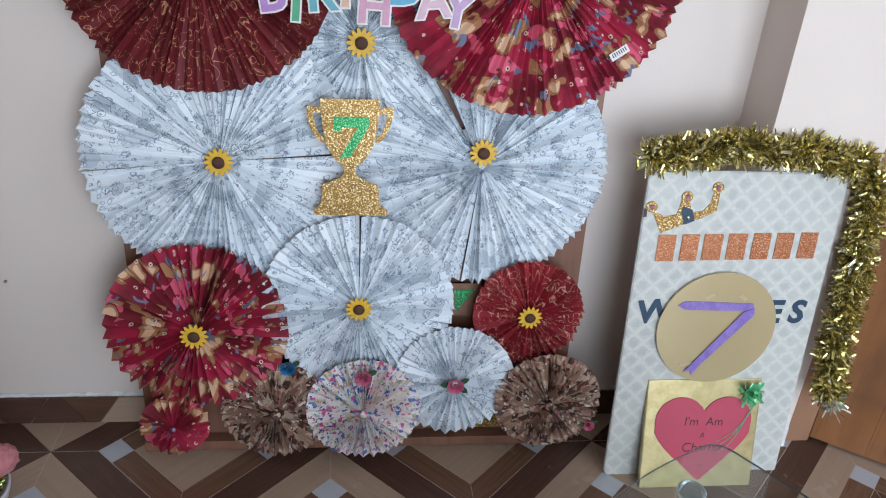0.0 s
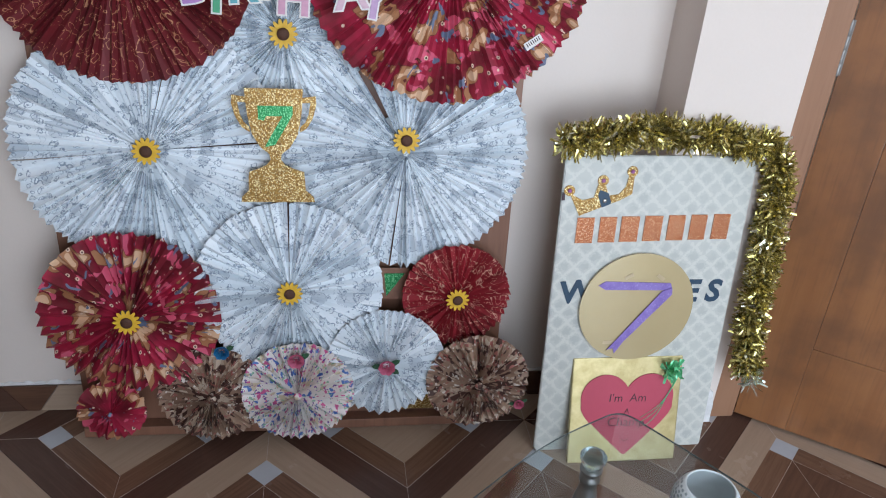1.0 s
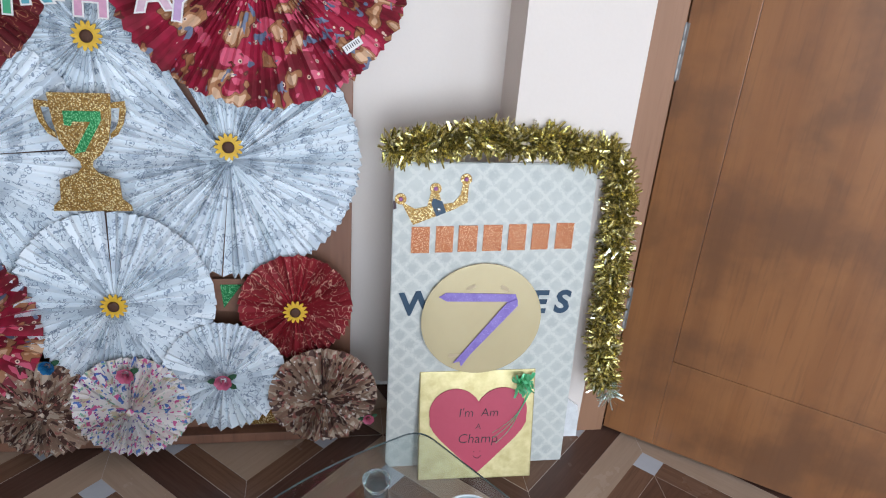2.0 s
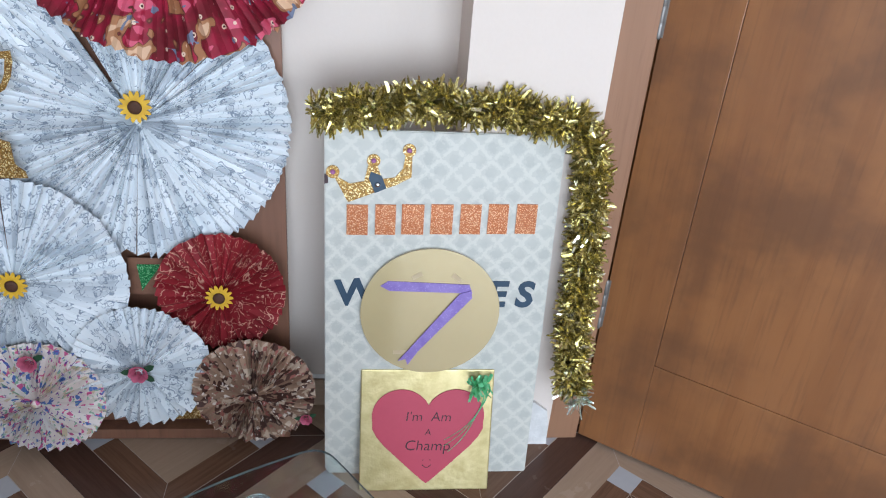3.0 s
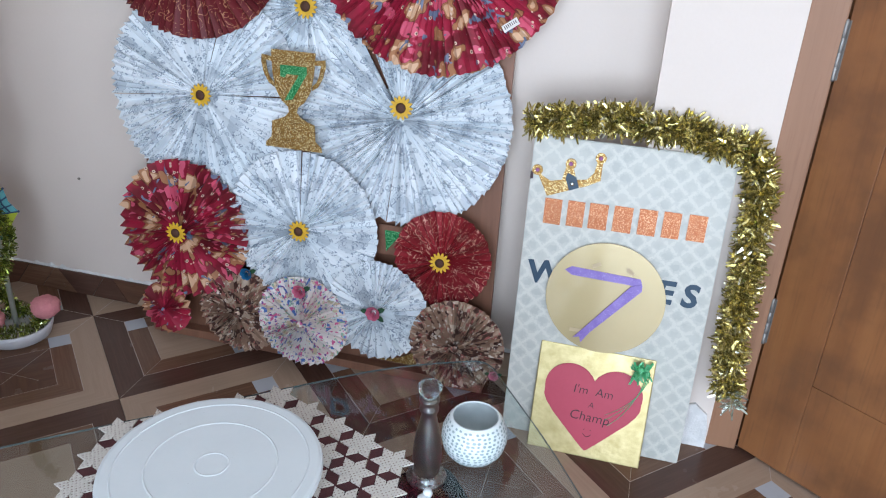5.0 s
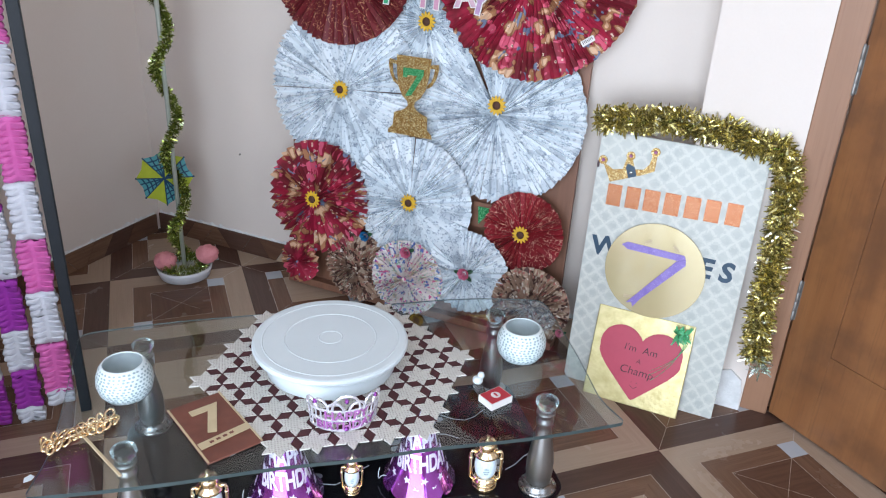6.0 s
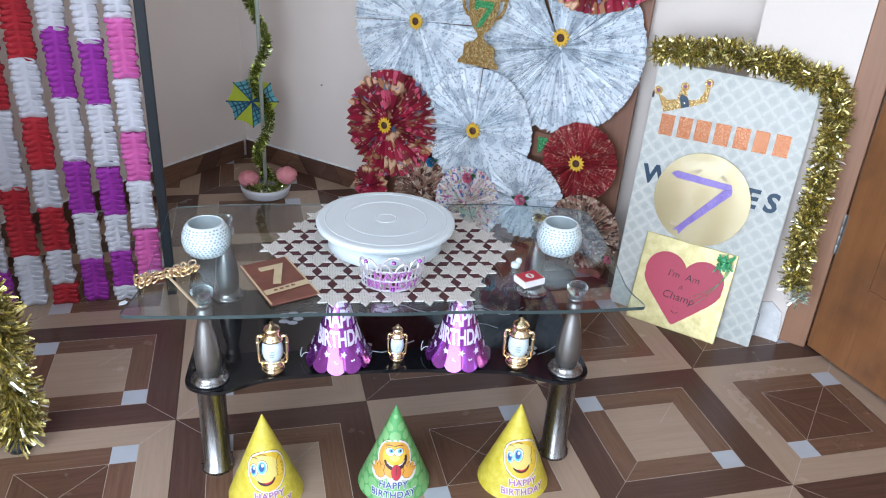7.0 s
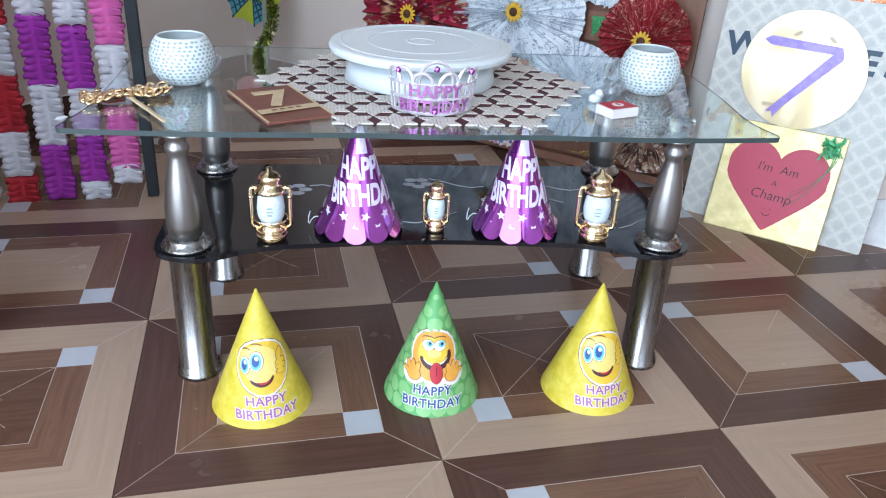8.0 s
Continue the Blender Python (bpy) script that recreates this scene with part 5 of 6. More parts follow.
def seven_card():
    ob = thing("number_card", pose(-0.025, -0.231, GLASS_TOP + 0.0005, 0, 0, -26), "brown card with a cream seven lying on the glass", "card")
    w, h = 0.152, 0.088
    part("card", moved(box((w, h, 0.003), (0, 0, 0), 0.0006), Matrix()), CARD_BROWN, ob)
    rim = bmesh.new()
    for a in ((-w / 2, -h / 2, w / 2, -h / 2 + 0.003), (-w / 2, h / 2 - 0.003, w / 2, h / 2)):
        plate([(a[0], a[1]), (a[2], a[1]), (a[2], a[3]), (a[0], a[3])], 0.0006, rim)
    part("rim", rim, CARD_CREAM, ob, "cream edge", m=pose(0, 0, 0.0033))
    seven = lettering("7", 0.092, 0.0008, bold=0.0026)
    part("seven", seven, CARD_CREAM, ob, "cream figure seven", m=pose(-0.014, 0.002, 0.0042, 0, 0, 90))
    part("band", plate([(0.03, -0.04), (0.046, -0.04), (0.04, 0.041), (0.024, 0.041)], 0.0006), CARD_CREAM, ob, "cream band with dark bars", m=pose(0, 0, 0.0046))
    for k in range(4):
        part("bar", box((0.0045, 0.0065, 0.0004)), CARD_BROWN, ob, m=pose(0.0368 - 0.0011 * k, -0.02 + 0.011 * k, 0.0054, 0, 0, 4))


seven_card()


def cake_topper():
    """Gold script topper on a stick: looped strokes along two lines."""
    ob = thing("cake_topper", pose(-0.184, -0.34, GLASS_TOP + 0.004, 0, 0, 71), "shiny gold script cake topper on a wooden stick", "cake topper")
    rng = random.Random(15)
    for y, n in ((0.012, 8), (0.001, 11), (-0.01, 9)):
        for k in range(n):
            x = -0.05 + (0.1 / (n - 1)) * k + rng.uniform(-0.002, 0.002)
            a, b, c = rng.uniform(0.0048, 0.0078), rng.uniform(0.006, 0.0095), rng.uniform(0.001, 0.004)
            pts = [(x + a * math.cos(t) + c * math.sin(t), y + b * math.sin(t), 0.004 + 0.003 * math.sin(t + k)) for t in [2 * math.pi * i / 10 for i in range(11)]]
            part("script_loop", tube(pts, 0.0021, 6), GOLD_METAL, ob, smooth=True)
    part("stroke", tube([(-0.052, 0.0, 0.002), (0.052, 0.0, 0.004)], 0.0024, 6), GOLD_METAL, ob, smooth=True)
    stick = part("stick", box((0.004, 0.138, 0.003), (0, 0, 0), 0.0006), STICK_WOOD, ob, "pale wooden stick", m=pose(0.0, -0.0585, 0.0))
    return ob


cake_topper()


def matchbox():
    ob = thing("matchbox", pose(0.334, 0.038, GLASS_TOP, 0, 0, -28) @ Matrix.Scale(0.9, 4), "small red and white matchbox on the glass", "matchbox")
    part("sleeve", box((0.038, 0.05, 0.014), (0, 0, 0), 0.0008), PRINT_WHITE, ob)
    part("top_label", box((0.0345, 0.046, 0.0005)), PRINT_RED, ob, "red printed label", m=pose(0, 0, 0.0142))
    part("emblem", plate(circle(0.009, 20), 0.0004), PRINT_WHITE, ob, m=pose(0, 0, 0.0149))
    part("bar", box((0.01, 0.004, 0.0003)), PRINT_RED, ob, m=pose(0, 0, 0.0154))
    clip = thing("white_bead_clip", pose(0.287, 0.075, GLASS_TOP, 0, 0, 20), "small white plastic clip beside the matchbox", "clip")
    part("body", lathe([(0.007, 0), (0.009, 0.003), (0.0085, 0.008), (0.005, 0.011)], 14), WHITE_PLASTIC, clip, smooth=True)
    part("knob", lathe([(0.005, 0), (0.0065, 0.004), (0.005, 0.009), (0.002, 0.011)], 12), WHITE_PLASTIC, clip, m=pose(0.005, 0.006, 0.006), smooth=True)


matchbox()


def scraps():
    for x, y, r, mat_, label in ((-0.197, -0.357, 30, CARD_BROWN, "torn orange-brown paper scrap on the glass"), (-0.175, -0.44, 70, WHITE_PLASTIC, "small white sticker on the glass corner")):
        ob = thing("paper_scrap", pose(x, y, GLASS_TOP + 0.0003, 0, 0, r), label, "scrap")
        s = 0.022 if mat_ is CARD_BROWN else 0.008
        part("scrap", plate([(-s, -s * 0.6), (s * 0.3, -s * 0.8), (s, -s * 0.2), (s * 0.7, s * 0.7), (-s * 0.5, s * 0.5)], 0.0006), mat_, ob)


scraps()


# ---- on the shelf ----
def lantern(m, h, label):
    """A toy oil lantern: tank, wire guards, round white face, chimney cap and ring."""
    ob = thing("toy_lantern", m, label, "lantern", "gold lanterns on the shelf")
    k = h / 0.09
    part("tank", lathe([(0.017 * k, 0), (0.018 * k, 0.003 * k), (0.018 * k, 0.008 * k), (0.0165 * k, 0.01 * k), (0.0175 * k, 0.013 * k), (0.015 * k, 0.019 * k), (0.011 * k, 0.023 * k)], 28), GOLD_METAL, ob, smooth=True)
    part("globe", lathe([(0.012 * k, 0.022 * k), (0.0158 * k, 0.03 * k), (0.0172 * k, 0.041 * k), (0.0158 * k, 0.052 * k), (0.0125 * k, 0.059 * k)], 28), LAMP_FACE, ob, "white printed globe", smooth=True)
    part("cap", lathe([(0.0135 * k, 0.058 * k), (0.0195 * k, 0.061 * k), (0.0185 * k, 0.065 * k), (0.013 * k, 0.068 * k), (0.0125 * k, 0.074 * k), (0.015 * k, 0.077 * k), (0.011 * k, 0.082 * k), (0.004 * k, 0.085 * k), (0.003 * k, 0.09 * k)], 28), GOLD_METAL, ob, smooth=True)
    for s in (-1, 1):
        pts = [(s * 0.015 * k, 0, 0.015 * k), (s * 0.0225 * k, 0, 0.0165 * k), (s * 0.024 * k, 0, 0.02 * k), (s * 0.0235 * k, 0, 0.04 * k), (s * 0.024 * k, 0, 0.06 * k), (s * 0.0225 * k, 0, 0.0645 * k), (s * 0.016 * k, 0, 0.066 * k)]
        part("side_tube", tube(pts, 0.0026 * k, 8), GOLD_METAL, ob, smooth=True)
        part("side_knob", lathe([(0.0032 * k, 0), (0.0038 * k, 0.002 * k), (0.002 * k, 0.004 * k)], 10), GOLD_METAL, ob, m=pose(s * 0.0235 * k, 0, 0.052 * k), smooth=True)
    part("guard_wire", tube([(0.0205 * k * math.cos(t), 0.0205 * k * math.sin(t), 0.027 * k) for t in [2 * math.pi * i / 24 for i in range(25)]], 0.001 * k, 5), GOLD_METAL, ob)
    for z in (0.006, 0.0125):
        part("tank_band", lathe([(0.0186 * k, z * k), (0.0196 * k, (z + 0.001) * k), (0.0186 * k, (z + 0.002) * k)], 28), GOLD_METAL, ob, smooth=True)
    for z, w in ((0.045, 0.007), (0.0405, 0.009), (0.0365, 0.006)):
        bm = box((w * k, 0.0006, 0.0012 * k), (0, 0, 0))
        part("face_bar", bm, DOT_GREY, ob, m=pose(0, -0.0187 * k, z * k))
    return ob


lantern(pose(-0.039, -0.241, SHELF_TOP, 0, 0, T_YAW) @ Matrix.Diagonal((0.94, 0.94, 1, 1)), 0.107, "shiny gold toy lantern with a white globe")
lantern(pose(0.126, -0.075, SHELF_TOP, 0, 0, T_YAW - 6) @ Matrix.Diagonal((0.84, 0.84, 1, 1)), 0.08, "smaller gold toy lantern with a white globe")
lantern(pose(0.324, 0.047, SHELF_TOP, 0, 0, T_YAW - 14) @ Matrix.Diagonal((0.94, 0.94, 1, 1)), 0.109, "shiny gold toy lantern with a white globe")


def on_cone(bm, radius, height, up, out):
    """Bends a flat print round a cone, its middle at that height."""
    slant = math.hypot(radius, height)
    nr, nz = height / slant, radius / slant
    for v in bm.verts:
        s = up + v.co.y * height / slant
        r = radius * (1 - s / height)
        t = -math.pi / 2 + v.co.x / max(r, 0.006)
        k = r + (out + v.co.z) * nr
        v.co = Vector((k * math.cos(t), k * math.sin(t), s + (out + v.co.z) * nz))
    return bm


def fine_disc(rx, ry, thick, n=28):
    """A thin oval that can bend: a centre fan in four rings."""
    bm = bmesh.new()
    rings = []
    for q in (0.25, 0.5, 0.75, 1.0):
        rings.append([bm.verts.new((rx * q * math.cos(2 * math.pi * k / n), ry * q * math.sin(2 * math.pi * k / n), thick)) for k in range(n)])
    for a, b in zip(rings, rings[1:]):
        for k in range(n):
            bm.faces.new((a[k], a[(k + 1) % n], b[(k + 1) % n], b[k]))
    bm.faces.new(rings[0])
    return bm


def shifted(bm, x, y):
    return moved(bm, Matrix.Translation((x, y, 0)))


def cone_shell(radius, height, scallops=0):
    bm = bmesh.new()
    n = 96
    rings = []
    for i, f in enumerate((0.0, 0.12, 0.3, 0.55, 0.8, 0.985)):
        ring = []
        for k in range(n):
            t = 2 * math.pi * k / n
            z = height * f
            r = radius * (1 - f)
            if i == 0 and scallops:
                z = 0.012 - 0.011 * abs(math.sin(t * scallops / 2)) ** 0.6
                r *= 1.04
            elif i == 1 and scallops:
                z = height * 0.16
                r = radius * 0.85
            ring.append(bm.verts.new((r * math.cos(t), r * math.sin(t), z)))
        rings.append(ring)
    for a, b in zip(rings, rings[1:]):
        for k in range(n):
            bm.faces.new((a[k], a[(k + 1) % n], b[(k + 1) % n], b[k]))
    bm.faces.new(rings[-1])
    return bm


def foil_hat(m, seed):
    ob = thing("foil_party_hat", m, "purple foil party hat with silver birthday print", "party hat", "purple party hats on the shelf")
    r, h = 0.062, 0.172
    part("cone", cone_shell(r, h, 12), PURPLE_FOIL, ob, smooth=True)
    for body, up, size in (("HAPPY", 0.098, 0.033), ("BIRTHDAY", 0.063, 0.032)):
        part("print", on_cone(moved(lettering(body, size, 0.0004, 0.98, bold=0.0011), Matrix.Diagonal((0.74, 1.3, 1, 1))), r, h, up, 0.0007), SILVER_PRINT, ob, "silver letters")
    rng = random.Random(seed)
    for k in range(20):
        t = (k / 20 - 0.5) * 2 * math.pi
        pts = []
        for i in range(10):
            q = (0.0072 if i % 2 == 0 else 0.0032)
            pts.append((q * math.cos(math.pi * i / 5 + k), q * math.sin(math.pi * i / 5 + k)))
        up = 0.02 if k % 2 else 0.036
        part("star", on_cone(shifted(plate(pts, 0.0003), t * r * (1 - up / h), 0), r, h, up, 0.0008), SILVER_PRINT, ob, "silver star")
    for k in range(9):
        x = (k - 4) * 0.0045
        part("ray", on_cone(plate([(x * 0.4 - 0.0007, -0.014), (x * 0.4 + 0.0007, -0.014), (x * 0.2 + 0.0003, 0.02), (x * 0.2 - 0.0003, 0.02)], 0.0003), r, h, 0.132, 0.0007), SILVER_PRINT, ob, "silver ray")
    part("elastic", tube([(-r * 0.98 - 0.012 * math.sin(i * 0.4), 0.004 * i - 0.012, 0.006 + 0.02 * abs(math.cos(i * 0.45))) for i in range(7)], 0.0007, 5), WHITE_PLASTIC, ob, "thin white elastic")
    return ob


foil_hat(pose(0.03, -0.133, SHELF_TOP, 0, 0, T_YAW + 10), 3)
foil_hat(pose(0.213, 0.011, SHELF_TOP, 0, 0, T_YAW - 2), 4)


# ---- paper hats on the floor ----
def paper_hat(m, card, label, ink, green=False):
    ob = thing("paper_party_hat", m, label, "party hat", "paper party hats on the floor")
    r, h = 0.069, 0.18
    part("cone", cone_shell(r, h), card, ob, smooth=True)
    if green:
        rng = random.Random(6)
        for i in range(9):
            up = 0.01 + i * 0.0185
            ring = r * (1 - up / h)
            n = max(4, int(2 * math.pi * ring / 0.021))
            for k in range(n):
                x = ((k + 0.5 * (i % 2)) / n - 0.5) * 2 * math.pi * ring
                q = min(0.0108, ring * 0.5) * rng.uniform(0.75, 1.1)
                part("spot", on_cone(shifted(fine_disc(q, q * 0.95, 0.0002, 12), x, rng.uniform(-0.002, 0.002)), r, h, up, 0.0003), HAT_SPOT, ob)
    mid = 0.077

    def oval(x, y, rx, ry, ink, layer, turn=0.0, parent=ob, name="oval", label=""):
        bm = moved(fine_disc(rx, ry, 0.0001, 20), pose(x, y, 0, 0, 0, turn))
        return part(name, on_cone(bm, r, h, mid, 0.0004 + 0.0003 * layer), ink, parent, label)

    def stroke(points, width, ink, layer, parent):
        bm = bmesh.new()
        pts = [Vector(p) for p in points]
        sides = []
        for k, p in enumerate(pts):
            d = (pts[min(k + 1, len(pts) - 1)] - pts[max(k - 1, 0)]).normalized()
            w = width * (0.35 + 0.65 * math.sin(math.pi * (k + 0.5) / len(pts))) / 2
            sides.append([bm.verts.new((p.x - d.y * w, p.y + d.x * w, 0)), bm.verts.new((p.x + d.y * w, p.y - d.x * w, 0))])
        for a, b in zip(sides, sides[1:]):
            bm.faces.new((a[0], a[1], b[1], b[0]))
        part("outline", on_cone(bm, r, h, mid, 0.0004 + 0.0003 * layer), ink, parent)

    def arc(x, y, rx, ry, t0, t1, n=14):
        return [(x + rx * math.cos(math.radians(t0 + (t1 - t0) * k / n)), y + ry * math.sin(math.radians(t0 + (t1 - t0) * k / n))) for k in range(n + 1)]

    if not green:
        oval(0, 0, 0.0388, 0.0405, FACE_LINE, 0, name="badge_line")
        oval(0, 0, 0.0378, 0.0395, PRINT_WHITE, 1, name="badge_rim", label="white badge rim")
        bd = oval(0, 0, 0.0352, 0.0368, FACE_YELLOW, 2, name="badge", label="round golden badge")
        oval(-0.005, 0.006, 0.0255, 0.0255, FACE_PALE, 3, parent=bd)
        for x, y, rx, ry in ((-0.0235, 0.004, 0.0068, 0.0118), (-0.0085, 0.01, 0.009, 0.0135)):
            oval(x, y, rx + 0.0007, ry + 0.0008, FACE_LINE, 4, -8, bd)
            oval(x, y, rx, ry, PRINT_WHITE, 5, -8, bd)
            oval(x - 0.0004, y - 0.0005, rx * 0.78, ry * 0.84, PRINT_SKY, 6, -8, bd)
            oval(x - 0.0004, y + 0.0004, rx * 0.5, ry * 0.6, PRINT_BLUE, 7, -8, bd)
            oval(x + 0.0012, y + 0.0042, rx * 0.28, ry * 0.24, PRINT_WHITE, 8, 0, bd)
        stroke(arc(-0.02, 0.022, 0.007, 0.005, 160, 30), 0.0016, FACE_LINE, 5, bd)
        stroke(arc(-0.007, 0.029, 0.008, 0.005, 150, 20), 0.0016, FACE_LINE, 5, bd)
        stroke(arc(-0.004, -0.008, 0.0165, 0.0145, 212, 345), 0.0058, PRINT_DARK, 4, bd)
        stroke(arc(-0.002, -0.0085, 0.012, 0.012, 235, 320), 0.0028, PRINT_RED, 5, bd)
        for x, y, rx, ry, turn in ((0.0225, 0.0145, 0.0042, 0.0082, -12), (0.0235, 0.0045, 0.0075, 0.0036, 8), (0.024, -0.002, 0.0075, 0.0036, 4), (0.0235, -0.0085, 0.0066, 0.0034, -4)):
            oval(x, y, rx + 0.0008, ry + 0.0008, FACE_LINE, 4, turn, bd)
            oval(x, y, rx, ry, FACE_YELLOW, 5, turn, bd)
    else:
        for x, y, rx, ry in ((0, 0.004, 0.0325, 0.0365), (-0.029, -0.0225, 0.0165, 0.0145), (0.029, -0.0225, 0.0165, 0.0145), (0.003, -0.029, 0.0125, 0.0135)):
            oval(x, y, rx + 0.0032, ry + 0.0032, FACE_LINE, 0)
        for x, y, rx, ry in ((0, 0.004, 0.0325, 0.0365), (-0.029, -0.0225, 0.0165, 0.0145), (0.029, -0.0225, 0.0165, 0.0145), (0.003, -0.029, 0.0125, 0.0135)):
            oval(x, y, rx + 0.0023, ry + 0.0023, PRINT_WHITE, 1, name="badge_rim", label="white badge rim")
        bd = oval(0, 0.004, 0.0315, 0.0355, FACE_ORANGE, 2, name="badge", label="orange printed badge")
        oval(0, 0.008, 0.022, 0.024, FACE_YELLOW, 3, parent=bd)
        for s in (-1, 1):
            oval(s * 0.0078, 0.0195, 0.0088, 0.0082, FACE_LINE, 4, 0, bd)
            oval(s * 0.0078, 0.0195, 0.0081, 0.0075, PRINT_WHITE, 5, 0, bd)
            oval(s * 0.0078 + 0.002, 0.0215, 0.0042, 0.0044, PRINT_SKY, 6, 0, bd)
            oval(s * 0.0078 + 0.0025, 0.022, 0.0019, 0.0021, PRINT_DARK, 7, 0, bd)
            stroke(arc(s * 0.008, 0.028, 0.0085, 0.004, 165, 15), 0.0016, FACE_LINE, 5, bd)
        oval(0.001, 0.008, 0.009, 0.006, FACE_PALE, 4, 0, bd)
        stroke(arc(0.002, 0.006, 0.0195, 0.0175, 192, 378, 20), 0.0095, PRINT_DARK, 5, bd)
        stroke(arc(0.002, 0.009, 0.0185, 0.0165, 215, 335, 18), 0.0024, PRINT_WHITE, 6, bd)
        oval(0.0045, -0.0195, 0.009, 0.0155, FACE_LINE, 6, 4, bd)
        oval(0.0045, -0.0195, 0.0082, 0.0147, PRINT_RED, 7, 4, bd, label="red tongue")
        stroke([(0.0045, -0.008), (0.0045, -0.014), (0.0045, -0.02), (0.0045, -0.025)], 0.0012, PRINT_DARK, 8, bd)
        for s in (-1, 1):
            for x, y, rx, ry, turn in ((0.0275, -0.0245, 0.0105, 0.0085, 0), (0.0215, -0.014, 0.0034, 0.0072, 16), (0.0285, -0.0125, 0.0034, 0.0078, -4), (0.0355, -0.0145, 0.0034, 0.0072, -24), (0.0395, -0.0215, 0.0062, 0.003, 20)):
                oval(s * x, y, rx + 0.0008, ry + 0.0008, FACE_LINE, 4, s * turn, bd)
                oval(s * x, y, rx, ry, FACE_ORANGE, 5, s * turn, bd)
    for body, up, size in (("HAPPY", 0.0345, 0.0175), ("BIRTHDAY", 0.0175, 0.0175)):
        part("print_edge", on_cone(lettering(body, size, 0.0002, 1.06, bold=0.0015), r, h, up, 0.0006), PRINT_WHITE, ob, "white letter edge")
        part("print", on_cone(lettering(body, size, 0.0002, 1.06, bold=0.0003), r, h, up, 0.0011), ink, ob, "printed letters")
    return ob


paper_hat(pose(0.007, -0.323, 0, 0, 0, T_YAW + 12), HAT_YELLOW, "yellow card party hat with a round badge", PRINT_ROSE)
paper_hat(pose(0.187, -0.162, 0, 0, 0, T_YAW - 6), HAT_GREEN, "green spotted card party hat with a round badge", PRINT_BLUE, True)
paper_hat(pose(0.374, -0.022, 0, 0, 0, T_YAW + 6), HAT_YELLOW, "yellow card party hat with a round badge", PRINT_ROSE)


# ---- floor tiles ----
S = 0.4
U, V = Vector((1, 1)) / math.sqrt(2), Vector((1, -1)) / math.sqrt(2)


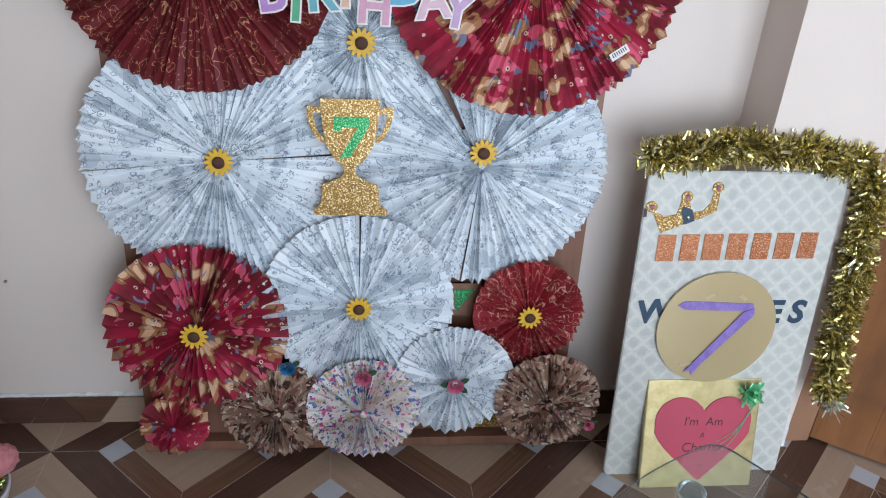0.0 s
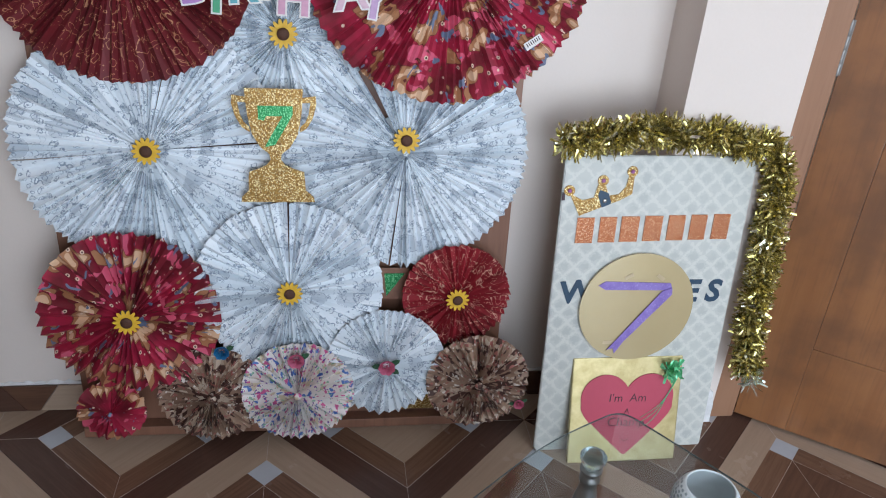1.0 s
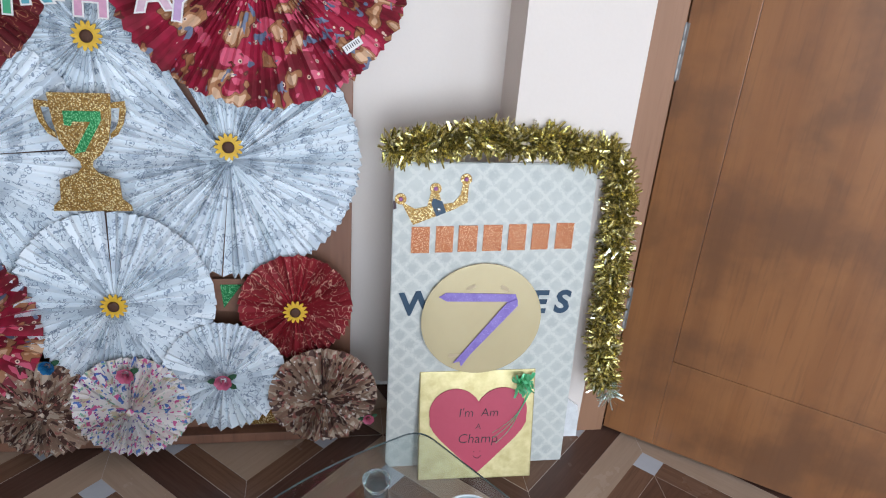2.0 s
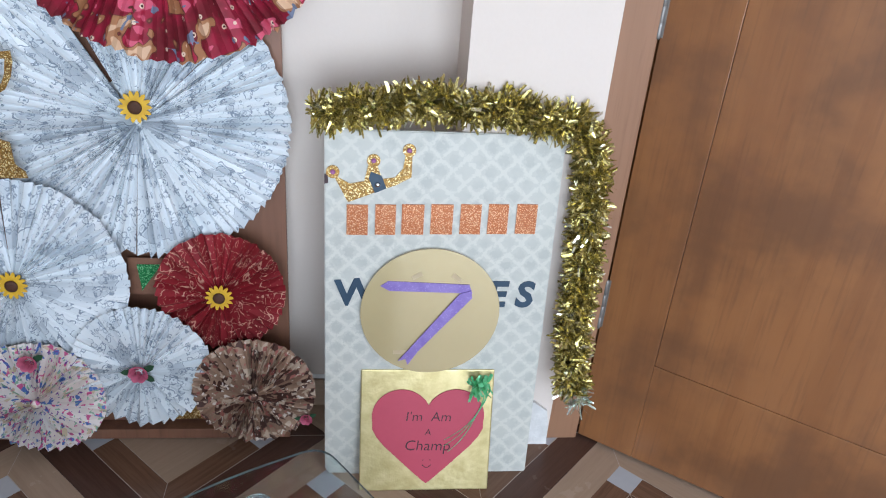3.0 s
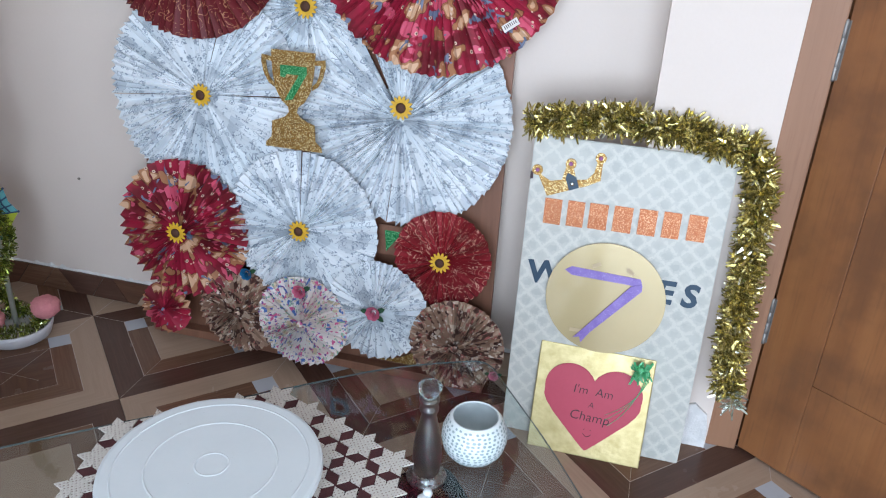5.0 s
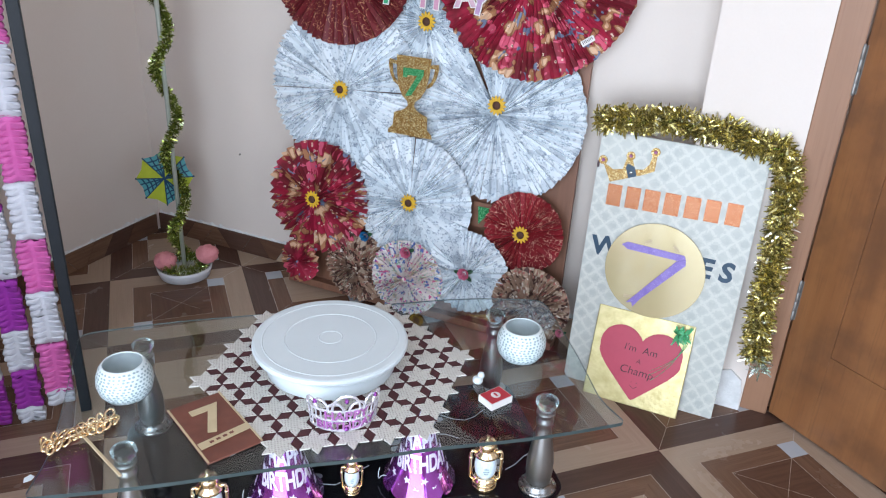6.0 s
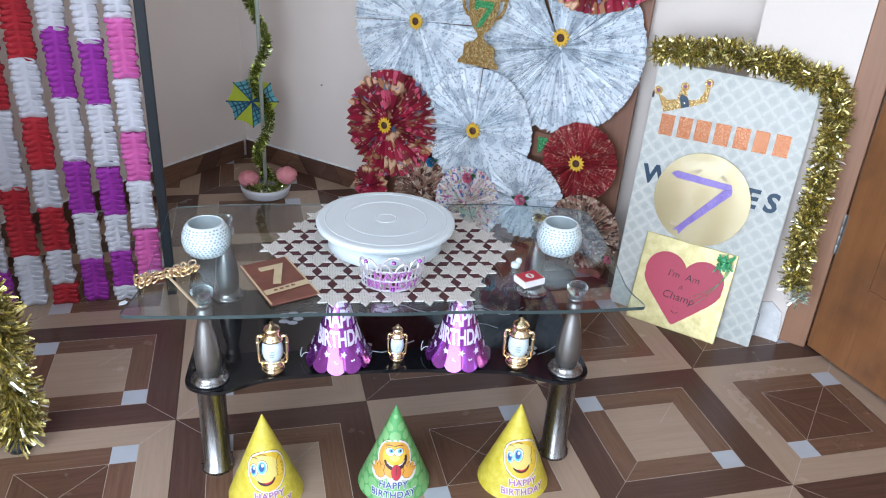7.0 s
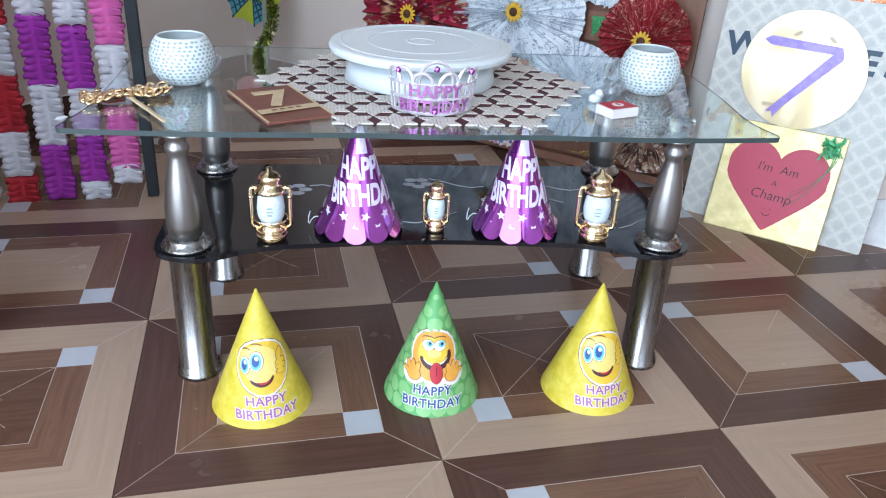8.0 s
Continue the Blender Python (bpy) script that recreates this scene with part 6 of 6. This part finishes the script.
def tile_mesh(name, dark):
    """One printed tile: mitred border, ring with two pale squares, core, fine lines."""
    o, i, g = 0.165, 0.29, 0.0013
    bm = bmesh.new()
    uv = bm.loops.layers.uv.new("UVMap")

    def put(points, ink, across=False, z=0.0):
        pts = [((U * a + V * b) * S) for a, b in ((p[0] - 0.5, p[1] - 0.5) for p in points)]
        area = sum(p.x * q.y - q.x * p.y for p, q in zip(pts, pts[1:] + pts[:1]))
        order = list(zip(pts, points))
        if area < 0:
            order.reverse()
        f = bm.faces.new([bm.verts.new((p.x, p.y, z)) for p, _ in order])
        f.material_index = ink
        for lp, (_, q) in zip(f.loops, order):
            lp[uv].uv = (q[1], q[0]) if across else q

    def flip(p):
        return (p[1], p[0])

    border, ring, core = (0, 1, 2) if dark else (2, 1, 3)
    e, w = g, 1 - g
    put([(e, e), (w, e), (1 - o, o), (o, o)], border)
    put([(e, w), (w, w), (1 - o, 1 - o), (o, 1 - o)], border)
    put([(e, e), (e, w), (o, 1 - o), (o, o)], border, True)
    put([(w, e), (w, w), (1 - o, 1 - o), (1 - o, o)], border, True)
    squares = ((0, 0), (1, 1)) if dark else ((1, 0), (0, 1))
    c = lambda s, q: q if s == 0 else 1 - q
    for a, b in squares:
        put([(c(a, o), c(b, o)), (c(a, i), c(b, o)), (c(a, i), c(b, i)), (c(a, o), c(b, i))], 4)
    for b in (0, 1):
        left, right = (0, b) in squares, (1, b) in squares
        line = [(i if left else o, c(b, o)), (1 - (i if right else o), c(b, o)), (1 - i, c(b, i)), (i, c(b, i))]
        put(line, ring)
    for a in (0, 1):
        low, high = (a, 0) in squares, (a, 1) in squares
        line = [(c(a, o), i if low else o), (c(a, o), 1 - (i if high else o)), (c(a, i), 1 - i), (c(a, i), i)]
        put(line, ring, True)
    put([(i, i), (1 - i, i), (1 - i, 1 - i)], core)
    put([(i, i), (1 - i, 1 - i), (i, 1 - i)], core, not dark)

    def stroke(p, q, width=0.0028):
        d = Vector((q[0] - p[0], q[1] - p[1]))
        n = Vector((-d.y, d.x)).normalized() * width / 2
        put([(p[0] - n.x, p[1] - n.y), (q[0] - n.x, q[1] - n.y), (q[0] + n.x, q[1] + n.y), (p[0] + n.x, p[1] + n.y)], 5, z=0.0003)

    for q in (o, i):
        for p0, p1 in (((q, q), (1 - q, q)), ((1 - q, q), (1 - q, 1 - q)), ((1 - q, 1 - q), (q, 1 - q)), ((q, 1 - q), (q, q))):
            if (q == o) == dark or p0[0] == p1[0]:
                stroke(p0, p1, 0.0032 if q == o else 0.0024)
    stroke((0.006, 0.006), (o, o)) if dark else stroke((0.994, 0.006), (1 - o, o))
    stroke((0.994, 0.994), (1 - o, 1 - o)) if dark else stroke((0.006, 0.994), (o, 1 - o))
    stroke((1 - i, i), (0.55, 0.45) if dark else (i, 1 - i), 0.0022)
    stroke((0.006, 0.994), (i, 1 - i), 0.0018) if dark else stroke((i, i), (0.62, 0.62), 0.002)
    # edge faces down to the mortar
    h = 0.0055
    rim = [(e, e), (w, e), (w, w), (e, w)]
    for p, q in zip(rim, rim[1:] + rim[:1]):
        a, b = (U * (p[0] - 0.5) + V * (p[1] - 0.5)) * S, (U * (q[0] - 0.5) + V * (q[1] - 0.5)) * S
        f = bm.faces.new([bm.verts.new(v) for v in ((a.x, a.y, 0), (b.x, b.y, 0), (b.x, b.y, -h), (a.x, a.y, -h))])
        f.material_index = border
    return finish(name, bm, [TILE_DARK, TILE_MID, TILE_LIGHT, TILE_CORE, TILE_WHITE, TILE_LINE], "keep")


tile_kinds = (tile_mesh("tile_light_border", False), tile_mesh("tile_dark_border", True))
rng = random.Random(12)
for i in range(-12, 14):
    for j in range(-14, 12):
        p = (U * (i + 0.5) + V * (j + 0.5)) * S
        if LEFT - 0.2 < p.x < RIGHT + 0.2 and FRONT - 0.2 < p.y < BACK + 0.2:
            mesh = tile_kinds[(i + j) % 2]
            north = BACK + (0.88 if JAMB < p.x < door_x1 else 0.1)
            cuts = [(n, d) for n, d in (((-1, 0, 0), 0.1 - LEFT), ((1, 0, 0), RIGHT + 0.1), ((0, -1, 0), 0.1 - FRONT), ((0, 1, 0), north)) if n[0] * p.x + n[1] * p.y + S * 0.71 > d]
            if cuts:
                bm = bmesh.new()
                bm.from_mesh(mesh)
                for n, d in cuts:
                    bmesh.ops.bisect_plane(bm, geom=list(bm.verts) + list(bm.edges) + list(bm.faces), plane_co=(n[0] * d - p.x * abs(n[0]), n[1] * d - p.y * abs(n[1]), 0), plane_no=n, clear_outer=True)
                if not bm.faces:
                    bm.free()
                    continue
                mesh = finish("cut_tile", bm, list(mesh.materials), "keep")
            part("tile", mesh, None, floor, m=pose(p.x, p.y, rng.uniform(-0.0003, 0.0002)))
